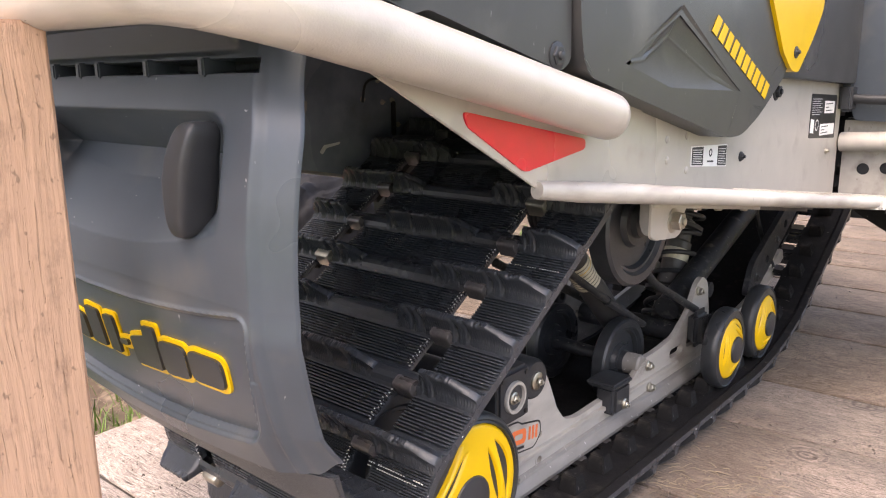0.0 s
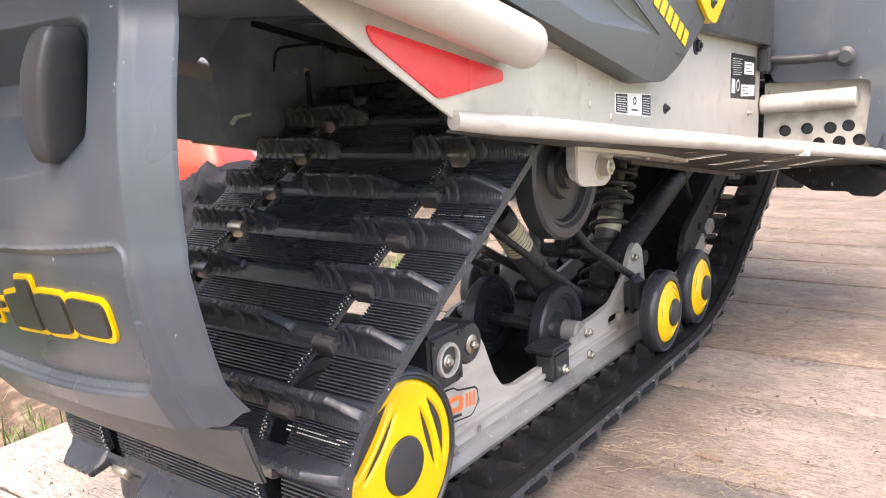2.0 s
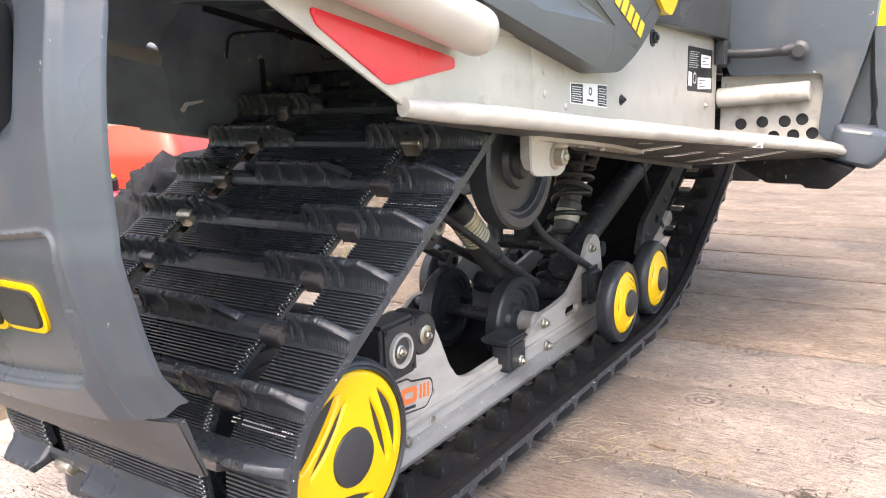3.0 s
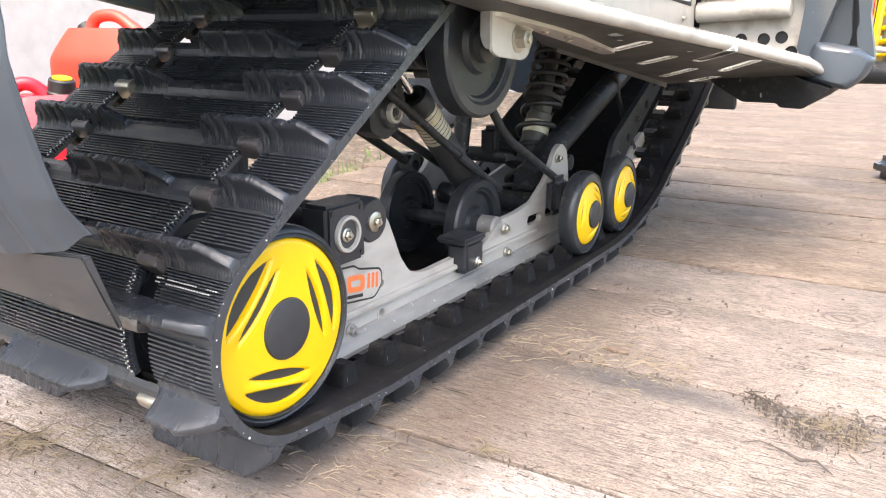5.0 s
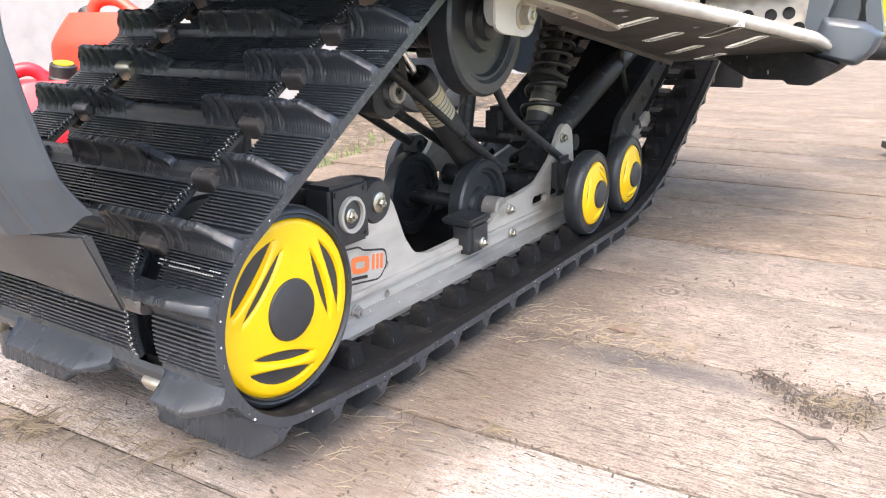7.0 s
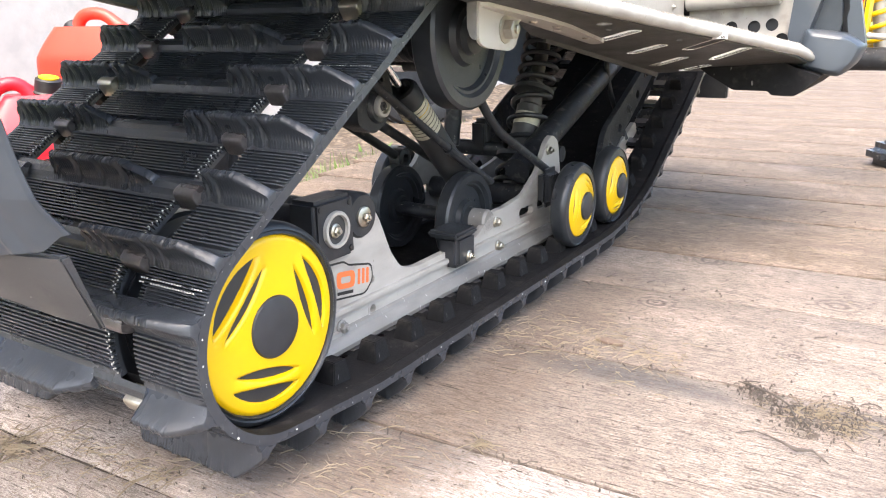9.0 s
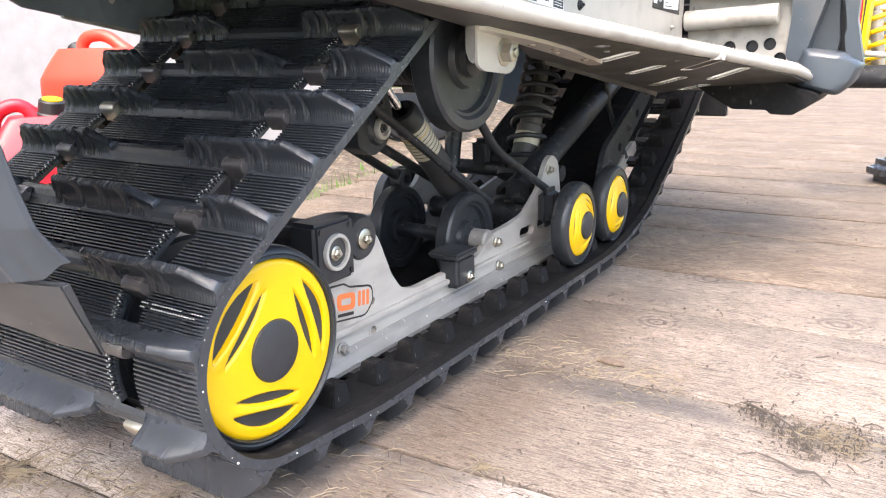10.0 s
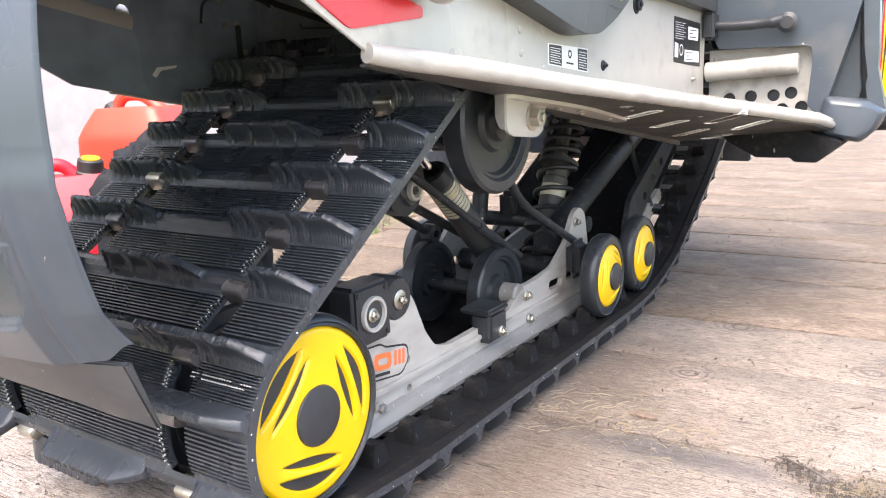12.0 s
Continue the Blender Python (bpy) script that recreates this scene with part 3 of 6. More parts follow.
CLIPMESH = rolled_clip(CLIP, 0.0)
CLIPSTEEL = rolled_clip(STEEL, 0.0008)
bm = bmesh.new()
vs = [bm.verts.new(p) for p in ((-0.015, -0.016, 0), (0.015, -0.016, 0), (0.015, 0.016, 0), (-0.015, 0.016, 0), (-0.011, -0.010, -0.026), (0.011, -0.010, -0.026), (0.011, 0.010, -0.026), (-0.011, 0.010, -0.026))]
for q in ((0, 1, 2, 3), (7, 6, 5, 4), (0, 4, 5, 1), (1, 5, 6, 2), (2, 6, 7, 3), (3, 7, 4, 0)):
    bm.faces.new([vs[i] for i in q])
soft(bm, bm.edges[:], 0.0012, 2)
DRIVEMESH = mesh_of(bm, SHADERUBBER, 40)

rng_clip = random.Random(5)
for k in range(ROWS):
    s = row_at(k)
    down = max(0.0, -float(on_belt(s)[2][1]))
    for me in (LUGS_B if k % 3 == 1 else LUGS_A):
        under(new("lug", me), track).matrix_basis = belt_frame(s, 0.0085, 0) @ Matrix.Diagonal((1, 1, 1 + 0.42 * down ** 3, 1))
    for x in CLIP_X:
        under(new("track_clip", CLIPSTEEL if rng_clip.random() < 0.2 else CLIPMESH), track).matrix_basis = belt_frame(s + 0.009, 0.0168, x)
    for x in (0.052, -0.326):
        under(new("drive_lug", DRIVEMESH), track).matrix_basis = belt_frame(s, 0.001, x)


# -- wheels
def lens(t, r, half, r0, w):
    """How far (t, r) lies inside a lens along t: positive inside."""
    if abs(t) >= half:
        return -abs(abs(t) - half) - 0.001
    return w * (1 - (t / half) ** 2) - abs(r - r0)


def wheel_cover(cy, cz, face, R, cap_r, rise, spin, parent):
    """A dished yellow cover with three pairs of dark slots and a black cap."""
    k = R / 0.085
    wide = 1.0 if k > 0.9 else 0.38
    rings, seg = 56, 180

    def slots(y, z):
        best = (-1, 0)
        for g in (30, 150, 270):
            a = radians(g + spin)
            rr, tt = y * math.cos(a) + z * math.sin(a), -y * math.sin(a) + z * math.cos(a)
            rr, tt = rr / k, tt / k
            for half, r0, w in ((0.041, 0.0635 - 3.4 * tt * tt, 0.0082 * wide), (0.040, 0.0440, 0.0050 * wide)):
                best = max(best, (lens(tt, rr, half, r0, w), 0))
            bar = math.exp(-((rr - 0.0530) / 0.0045) ** 2) * max(0, 1 - (tt / 0.047) ** 2)
            best = (best[0], max(best[1], bar))
            if bar > 0.02:
                bars[0] = max(bars[0], bar)
        return best[0]

    bars = [0.0]

    def height(y, z):
        r = math.hypot(y, z)
        bars[0] = 0.0
        d = slots(y, z)
        h = rise * max(0.0, 1 - (r / R) ** 2) ** 0.9 + 0.0035 * k * bars[0]
        if r > R * 0.93:
            h -= 0.004 * ((r - R * 0.93) / (R * 0.07)) ** 2
        dip = max(0.0, min(1.0, 0.35 + d / 0.0030))
        return h - 0.0065 * k * dip * dip * (3 - 2 * dip)

    bm = bmesh.new()
    prev = None
    for i in range(rings + 1):
        r = R * (0.25 + 0.75 * i / rings)
        ring = []
        for j in range(seg):
            a = 2 * math.pi * j / seg
            y, z = r * math.cos(a), r * math.sin(a)
            ring.append(bm.verts.new((face + height(y, z), cy + y, cz + z)))
        if prev:
            for j in range(seg):
                bm.faces.new((prev[j], prev[(j + 1) % seg], ring[(j + 1) % seg], ring[j]))
        prev = ring
    rim = [bm.verts.new((face - 0.014, v.co.y, v.co.z)) for v in prev]
    for j in range(seg):
        bm.faces.new((prev[j], prev[(j + 1) % seg], rim[(j + 1) % seg], rim[j]))
    cover = part("cover", bm, YELLOW, parent, "yellow plastic wheel cover with slots", 60)
    # dark inner disc seen through the slots
    bm = bmesh.new()
    prev = None
    for i in range(25):
        r = R * (0.3 + 0.66 * i / 24)
        ring = [bm.verts.new((face - 0.0030 * k + rise * max(0.0, 1 - (r / R) ** 2) ** 0.9, cy + r * math.cos(a), cz + r * math.sin(a))) for a in [2 * math.pi * j / 90 for j in range(90)]]
        if prev:
            for j in range(90):
                bm.faces.new((prev[j], prev[(j + 1) % 90], ring[(j + 1) % 90], ring[j]))
        prev = ring
    part("slot_backing", bm, DARKPLASTIC, cover, "dark plastic behind the slots")
    m = axis_at((face, cy, cz), (1, 0, 0))
    h = rise
    part("cap", lathe([(h - 0.012, cap_r), (h - 0.0005, cap_r), (h + 0.0015, cap_r * 0.96), (h + 0.0035, cap_r * 0.7), (h + 0.0045, cap_r * 0.3), (h + 0.0047, 0)], m, 48), DARKPLASTIC, cover, "black centre cap")
    return cover


def road_wheel(name, y, z, face, R, cover_r, cap_r, rise, spin, label):
    w = 0.030
    m = axis_at((face - w, y, z), (1, 0, 0))
    prof = [(0.0, cover_r * 0.4), (0.0, R * 0.86), (0.002, R * 0.95), (0.006, R * 0.99), (0.010, R), (w - 0.010, R), (w - 0.006, R * 0.99), (w - 0.001, R * 0.955), (w, R * 0.93), (w - 0.0015, R * 0.915), (w + 0.0005, cover_r * 1.005), (w - 0.006, cover_r * 0.98), (w - 0.008, cover_r * 0.4)]
    tyre = part(name, lathe(prof, m, 96), TYRE, sled, label)
    wheel_cover(y, z, face - 0.001, cover_r, cap_r, rise, spin, tyre)
    return tyre


road_wheel("rear_wheel", -0.018, 0.176, 0.082, 0.100, 0.0885, 0.031, 0.005, -14, "large rear wheel with black rubber rim")
road_wheel("idler_wheel", 0.750, 0.138, 0.084, 0.076, 0.0575, 0.025, 0.012, 20, "small idler wheel with black rubber rim")
road_wheel("idler_wheel", 0.930, 0.142, 0.084, 0.076, 0.0575, 0.025, 0.012, 8, "small idler wheel with black rubber rim")


def plain_wheel(name, x, y, z, R, w, label, axle=True):
    """A black wheel with a rubber rim, a web and a hub, seen from its outer side."""
    m = axis_at((x - w, y, z), (1, 0, 0))
    prof = [(0.004, 0.014), (0.004, R * 0.80), (0.0, R * 0.84), (0.0, R * 0.95), (0.004, R), (w - 0.004, R), (w, R * 0.96), (w, R * 0.83), (w - 0.003, R * 0.80), (w - 0.005, R * 0.78), (w - 0.005, R * 0.74), (w - 0.012, R * 0.70), (w - 0.012, R * 0.42), (w - 0.004, R * 0.38), (w - 0.004, R * 0.27), (w + 0.004, R * 0.25), (w + 0.006, R * 0.14), (w + 0.006, 0)]
    return part(name, lathe(prof, m, 72), TYRE, sled, label, 25)


for x in (0.085, CX - 0.085 + CX + 0.034):
    plain_wheel("carrier_wheel", x, 0.362, 0.437, 0.094, 0.034, "large plain black upper wheel")
for x, y, R in ((-0.034, 0.562, 0.077), (-0.185, 0.582, 0.074), (-0.315, 0.765, 0.074)):
    plain_wheel("inner_wheel", x, y, 0.140, R, 0.026, "plain black wheel inside the rails")
for x in (-0.300, -0.030):
    plain_wheel("inner_wheel", x, -0.018, 0.176, 0.098, 0.030, "plain black wheel inside the rails")
part("axle", tube([(-0.27, 0.582, 0.140), (-0.05, 0.562, 0.140)], 0.012), ARM, sled)
part("axle", tube([(-0.345, 0.765, 0.140), (-0.27, 0.765, 0.140)], 0.012), ARM, sled)
part("axle", tube([(-0.36, -0.018, 0.176), (0.06, -0.018, 0.176)], 0.012), ARM, sled)
part("axle", tube([(-0.40, 0.362, 0.437), (0.13, 0.362, 0.437)], 0.010), ARM, sled)
part("axle_sleeve", lathe([(0, 0.019), (0.026, 0.019), (0.030, 0.016)], axis_at((-0.030, 0.562, 0.140), (1, 0, 0)), 24), ALUDARK, sled)

# rubber bellows round the upper axle
prof = []
for i in range(15):
    prof += [(0.008 * i, 0.030), (0.008 * i + 0.003, 0.035), (0.008 * i + 0.005, 0.035)]
part("bellows", lathe([(0, 0.012)] + prof + [(0.120, 0.012)], axis_at((-0.088, 0.362, 0.437), (1, 0, 0)), 40), TYRE, sled, "ribbed black rubber bellows")

# -- slide rails
RAIL = [(0.110, 0.066), (0.86, 0.063), (1.10, 0.105), (1.30, 0.20), (1.28, 0.225), (1.08, 0.145), (0.90, 0.112), (0.852, 0.118), (0.845, 0.175), (0.832, 0.236), (0.806, 0.252), (0.782, 0.243), (0.745, 0.192), (0.690, 0.160), (0.622, 0.153), (0.572, 0.152), (0.520, 0.124), (0.345, 0.122), (0.310, 0.131), (0.288, 0.158), (0.262, 0.215), (0.240, 0.238), (0.205, 0.236), (0.150, 0.225), (0.110, 0.150)]
HOLES = [oval2(0.700, 0.128, 0.020, 0.0085, -0.02), oval2(0.768, 0.130, 0.016, 0.0085, -0.02), circle2(0.244, 0.092, 0.006, 14), circle2(0.244, 0.133, 0.0055, 14)]


def rail(x, side):
    lo, hi = (x - 0.010, x) if side > 0 else (x, x + 0.010)
    # the far rail takes a darker aluminium than the near one
    r = part("slide_rail", plate(round_poly(RAIL, 0.012), HOLES, lo, hi, bevel=0.0015), ALU if side > 0 else ALUDARK, sled, "aluminium slide rail", 30)
    o = 1 if side > 0 else -1
    bm = bmesh.new()
    sec = [(0, 0.064), (0.015, 0.064), (0.016, 0.070), (0.012, 0.077), (0.0055, 0.081), (0.004, 0.086), (0, 0.088)]
    a = [bm.verts.new((x + o * (u + 0.0003), 0.112, v)) for u, v in sec]
    b = [bm.verts.new((x + o * (u + 0.0003), 0.86, v - 0.002)) for u, v in sec]
    for i in range(len(sec)):
        bm.faces.new((a[i], a[(i + 1) % len(sec)], b[(i + 1) % len(sec)], b[i]))
    bm.faces.new(a)
    bm.faces.new(b)
    part("rail_foot", bm, ALUDARK, r, smooth=30)
    part("rail_ridge", plate([(0.115, 0.108), (0.70, 0.105), (0.70, 0.111), (0.115, 0.116)], [], x + 0.0003 if o > 0 else x - 0.007, x + 0.007 if o > 0 else x - 0.0003, bevel=0.001), ALU, r)
    part("slider", plate([(0.10, 0.0655), (0.86, 0.0625), (1.10, 0.1045), (1.12, 0.099), (0.87, 0.0565), (0.10, 0.0605)], [], x - 0.014 if o > 0 else x - 0.006, x + 0.012 if o > 0 else x + 0.016), DARKPLASTIC, r)
    return r


rail_r = rail(0.0, 1)
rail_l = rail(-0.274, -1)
for y, z in ((0.590, 0.092), (0.582, 0.135), (0.786, 0.226), (0.177, 0.090)):
    bolt(rail_r, (0.001, y, z), (1, 0, 0), 0.0068, 0.009, m=ALUDARK if y < 0.2 else STEEL)

# rear axle block with its tensioner ring, and the arm beside it
blk = part("axle_block", box((-0.030, 0.128, 0.182), (0.012, 0.200, 0.258), 0.005, 3), DARKPLASTIC, sled, "black moulded axle block")
part("ring", lathe([(0.0, 0.0225), (0.004, 0.0225), (0.0055, 0.0215), (0.0055, 0.0180), (-0.006, 0.0165)], axis_at((0.0115, 0.163, 0.220), (1, 0, 0)), 36), ALU, blk, "bright aluminium ring")
part("socket", lathe([(0.0002, 0.0196), (0.0004, 0.0)], axis_at((0.0125, 0.163, 0.220), (1, 0, 0)), 28), GREYSTEEL, blk)
bolt(blk, (0.0130, 0.161, 0.219), (1, 0, 0), 0.0065, 0.006)
for dy in (-0.026, 0.026):
    for dz in (-0.028, 0.028):
        part("screw", lathe([(0, 0.0035), (0.002, 0.0035), (0.0022, 0.0)], axis_at((0.0115, 0.164 + dy, 0.220 + dz), (1, 0, 0)), 10), BLACK, blk)
arm = part("arm_boss", lathe([(0, 0.030), (0.034, 0.030), (0.040, 0.026)], axis_at((-0.036, 0.226, 0.222), (1, 0, 0)), 32), DARKPLASTIC, sled, "black arm end")
part("washer", lathe([(0, 0.013), (0.003, 0.013), (0.004, 0.0115), (0.004, 0)], axis_at((0.004, 0.226, 0.221), (1, 0, 0)), 28), STEEL, arm, "yellowish zinc washer")
bolt(arm, (0.0075, 0.226, 0.221), (1, 0, 0), 0.006, 0.006, flange=False)
part("cross_tube", tube([(-0.29, 0.165, 0.222), (-0.02, 0.165, 0.222)], 0.020, 20), ARM, sled)
part("cross_tube", tube([(-0.29, 0.226, 0.222), (-0.02, 0.226, 0.222)], 0.014, 18), ARM, sled)
blk2 = part("bump_stop", box((-0.014, 0.424, 0.098), (0.022, 0.480, 0.148), 0.007, 3), DARKPLASTIC, sled, "black rubber bump stop")
part("bump_pad", box((-0.030, 0.420, 0.143), (0.024, 0.482, 0.154), 0.004, 3), TYRE, blk2)
bolt(blk2, (0.022, 0.457, 0.112), (1, 0, 0), 0.0065, 0.007)

# badge on the rail: plain orange bars with a dark outline
def badge_place(u, v, w):
    return Vector((w, 0.244 - 0.85 * (0.280 - u), 0.142 + 0.85 * (v - 0.145) + 0.13 * (0.25 - u)))


badge = part("rail_badge", plate(round_poly([(0.150, 0.118), (0.262, 0.118), (0.282, 0.140), (0.280, 0.166), (0.225, 0.170), (0.215, 0.176), (0.150, 0.172)], 0.010), [], 0.0004, 0.0008, badge_place), BLACK, rail_r, "dark-edged sticker with orange bars")
part("badge_face", plate(round_poly([(0.150, 0.121), (0.260, 0.121), (0.279, 0.141), (0.277, 0.163), (0.224, 0.167), (0.214, 0.173), (0.150, 0.169)], 0.009), [], 0.0009, 0.0011, badge_place), ALU, badge)
part("orange_bar", plate(round_poly([(0.196, 0.134), (0.236, 0.134), (0.238, 0.160), (0.196, 0.160)], 0.009), [round_poly([(0.205, 0.142), (0.227, 0.142), (0.228, 0.152), (0.205, 0.152)], 0.004)], 0.0012, 0.0015, badge_place), ORANGE, badge)
part("orange_bar", plate(round_poly([(0.160, 0.134), (0.190, 0.134), (0.190, 0.160), (0.160, 0.160)], 0.009), [], 0.0012, 0.0015, badge_place), ORANGE, badge)
for i in range(3):
    y = 0.243 + 0.010 * i
    part("orange_bar", plate(round_poly([(y, 0.136), (y + 0.006, 0.136), (y + 0.008, 0.160), (y + 0.002, 0.160)], 0.002), [], 0.0012, 0.0015, badge_place), ORANGE, badge)
part("small_bar", plate([(0.196, 0.125), (0.232, 0.125), (0.232, 0.130), (0.196, 0.130)], [], 0.0012, 0.0014, badge_place), BLACK, badge)

# -- suspension behind the rails
part("pivot_bush", lathe([(0, 0.024), (0.030, 0.024), (0.034, 0.021)], axis_at((-0.085, 0.345, 0.344), (1, 0, 0)), 32), ARM, sled, "black pivot housing")
part("pivot_sleeve", lathe([(0, 0.0155), (0.006, 0.0155), (0.0075, 0.0145), (0.0075, 0.0105), (0.002, 0.0095), (0.002, 0)], axis_at((-0.0515, 0.345, 0.344), (1, 0, 0)), 32), ALU, sled, "bright steel pivot sleeve")
bolt(sled, (-0.0490, 0.345, 0.344), (1, 0, 0), 0.007, 0.004, name="pivot_bolt", flange=False, m=GREYSTEEL)
brkt = part("bracket", plate(round_poly([(0.300, 0.400), (0.300, 0.322), (0.335, 0.306), (0.365, 0.320), (0.384, 0.350), (0.372, 0.388), (0.345, 0.402)], 0.010), [], -0.086, -0.056, bevel=0.002), ARM, sled)
bolt(brkt, (-0.056, 0.348, 0.379), (1, 0, 0), 0.007, 0.006, m=ARM)
part("pull_rod", tube([(-0.040, 0.300, 0.385), (-0.040, 0.478, 0.279), (-0.040, 0.640, 0.188)], 0.0062, 12), ARM, sled)
part("rod_end", tube([(-0.040, 0.500, 0.2655), (-0.040, 0.560, 0.232)], 0.0082, 10), ARM, sled, "threaded rod end with a lock nut")
part("pull_rod", tube([(-0.200, 0.400, 0.327), (-0.200, 0.592, 0.226)], 0.0078, 12), ARM, sled)
part("rod_eye", lathe([(0, 0.018), (0.022, 0.018), (0.024, 0.014), (0.024, 0.008), (0.012, 0.007)], axis_at((-0.212, 0.598, 0.224), (1, 0, 0)), 24), ARM, sled)
part("pull_rod", tube([(-0.120, 0.400, 0.322), (-0.120, 0.600, 0.222)], 0.0078, 12), ARM, sled)

DAMP = Vector((0, -0.160, 0.157)).normalized()
FOOT = Vector((-0.080, 0.668, 0.131))


def on_damper(d):
    return FOOT + DAMP * d


damper = part("damper", lathe([(0, 0.018), (0.012, 0.0235), (0.306, 0.0235), (0.310, 0.021)], axis_at(FOOT, DAMP), 32), GREYSTEEL, sled, "grey gas damper with a label")
part("damper_collar", lathe([(0, 0.0245), (0.018, 0.0245), (0.024, 0.021), (0.026, 0.016), (0.016, 0.012)], axis_at(on_damper(0.302), DAMP), 32), DARKPLASTIC, damper, "black collar")
part("damper_rod", lathe([(0, 0.0065), (0.10, 0.0065)], axis_at(on_damper(0.315), DAMP), 20), CHROME, damper, "bright chrome piston rod")
lab = part("damper_label", lathe([(0.0, 0.0237), (0.0002, 0.0240), (0.0628, 0.0240), (0.063, 0.0237)], axis_at(on_damper(0.232), DAMP), 32), CREAMLABEL, damper, "yellowed paper label with dark lines")
for i in range(7):
    d = 0.240 + 0.0080 * i
    part("label_line", lathe([(0, 0.0241), (0.0001, 0.0243), (0.0012, 0.0243), (0.0013, 0.0241)], axis_at(on_damper(d), DAMP), 32), GREYSTEEL if i != 5 else YELLOW, lab)


def coil_shock(x, top, foot):
    """A spring round a shock body, its coils close at the top and wide below the seat; top and foot in (y, z)."""
    a, b = Vector((x, *foot)), Vector((x, *top))
    L = (b - a).length
    f = axis_at(a, b - a)
    body = part("shock_absorber", lathe([(0, 0.018), (0.05, 0.020), (L * 0.26, 0.020), (L * 0.27, 0.026), (L * 0.50, 0.026), (L * 0.51, 0.022), (L * 0.62, 0.022), (L * 0.63, 0.014), (L, 0.014)], f, 32), UNDER, sled, "grey coil-over shock absorber")
    part("sticker", lathe([(L * 0.40, 0.0262), (L * 0.401, 0.0265), (L * 0.46, 0.0265), (L * 0.461, 0.0262)], f, 32), CREAMLABEL, body, "small yellowed sticker")
    marks = [(0.06, 0.0), (0.10, 1.0), (0.14, 2.0), (0.30, 3.0), (0.40, 4.0), (0.50, 5.0), (0.62, 6.0), (0.68, 7.0), (0.74, 8.0), (0.80, 9.0), (0.86, 10.0), (0.92, 11.0)]
    pts = []
    for i in range(353):
        q = 11.0 * i / 352
        h = float(np.interp(q, [m[1] for m in marks], [m[0] for m in marks])) * L
        pts.append(f @ Vector((0.036 * math.cos(2 * math.pi * q), 0.036 * math.sin(2 * math.pi * q), h)))
    part("coil_spring", tube(pts, 0.0050, 10), DARKPLASTIC, body, "black coil spring")
    part("spring_seat", lathe([(L * 0.57, 0.030), (L * 0.575, 0.041), (L * 0.595, 0.041), (L * 0.60, 0.037), (L * 0.605, 0.030)], f, 36), GREYSTEEL, body, "grey ribbed spring seat")
    part("spring_seat", lathe([(L * 0.22, 0.030), (L * 0.225, 0.045), (L * 0.245, 0.046), (L * 0.25, 0.035)], f, 36), ARM, body)
    part("spring_seat", lathe([(L * 0.94, 0.040), (L * 0.96, 0.046), (L * 0.97, 0.03)], f, 36), ARM, body)
    return body


coil_shock(-0.100, (1.005, 0.470), (0.825, 0.105))
part("swing_arm", tube([(-0.05, 1.42, 0.425), (-0.05, 0.76, 0.187)], 0.025, 20), ARM, sled, "black steel swing arm with scuffed paint")
part("cross_tube", tube([(-0.26, 0.900, 0.200), (-0.02, 0.900, 0.200)], 0.016, 20), ARM, sled)
part("cross_tube", tube([(-0.26, 0.800, 0.130), (-0.02, 0.800, 0.130)], 0.022, 20), ARM, sled)
part("cross_shaft", tube([(-0.36, 0.600, 0.385), (-0.05, 0.600, 0.385)], 0.011, 18), ARM, sled)
part("shaft_sleeve", tube([(-0.245, 0.600, 0.385), (-0.185, 0.600, 0.385)], 0.0118, 18), CHROME, sled, "bright bare stretch of the cross shaft")
part("rear_arm", tube([(-0.23, 0.846, 0.350), (-0.23, 0.819, 0.215)], 0.017, 16), ARM, sled, "black upright arm")
lever = part("rocker", box((-0.222, 0.882, 0.190), (-0.180, 0.945, 0.262), 0.010, 3), ARM, sled, "black rocker block")
bolt(lever, (-0.180, 0.905, 0.232), (1, 0, 0), 0.006, 0.005, m=ARM)
part("limiter_strap", tube(rounded([(0.0, 0.480, 0.400), (0.0, 0.535, 0.333), (0.0, 0.585, 0.286), (0.002, 0.775, 0.192)], 0.05), 0.0072, 12), ARM, sled, "black limiter rod with rubbed paint")
mount = part("rubber_mount", box((0.002, 0.730, 0.128), (0.030, 0.792, 0.198), 0.012, 3), DARKPLASTIC, sled, "ribbed black rubber mount")
for i in range(5):
    part("mount_rib", box((0.028, 0.736 + 0.012 * i, 0.138), (0.034, 0.741 + 0.012 * i, 0.190), 0.002), DARKPLASTIC, mount)
ARMS = [(1.02, 0.16), (1.10, 0.17), (1.36, 0.33), (1.33, 0.37), (1.05, 0.23)]
part("front_arm", plate(round_poly(ARMS, 0.02), [circle2(1.14, 0.225, 0.010), circle2(1.25, 0.29, 0.010)], 0.0, 0.012, bevel=0.002), ARM, sled)
part("front_arm", plate(round_poly(ARMS, 0.02), [], -0.284, -0.272, bevel=0.002), ARM, sled)
for y, z in ((1.075, 0.195), (1.19, 0.262), (1.30, 0.335)):
    bolt(sled, (0.012, y, z), (1, 0, 0), 0.008, 0.007, name="arm_bolt", m=GREYSTEEL)
part("brake_hose", tube(rounded([(-0.03, 1.15, 0.40), (-0.03, 1.16, 0.33), (-0.02, 1.20, 0.25), (0.0, 1.22, 0.19)], 0.04), 0.006, 10), ARM, sled)
part("drive_sprocket", lathe([(0, 0.06), (0.006, 0.088), (0.24, 0.088), (0.246, 0.06)], axis_at((CX - 0.12, 1.56, 0.50), (1, 0, 0)), 24), DARKPLASTIC, sled)

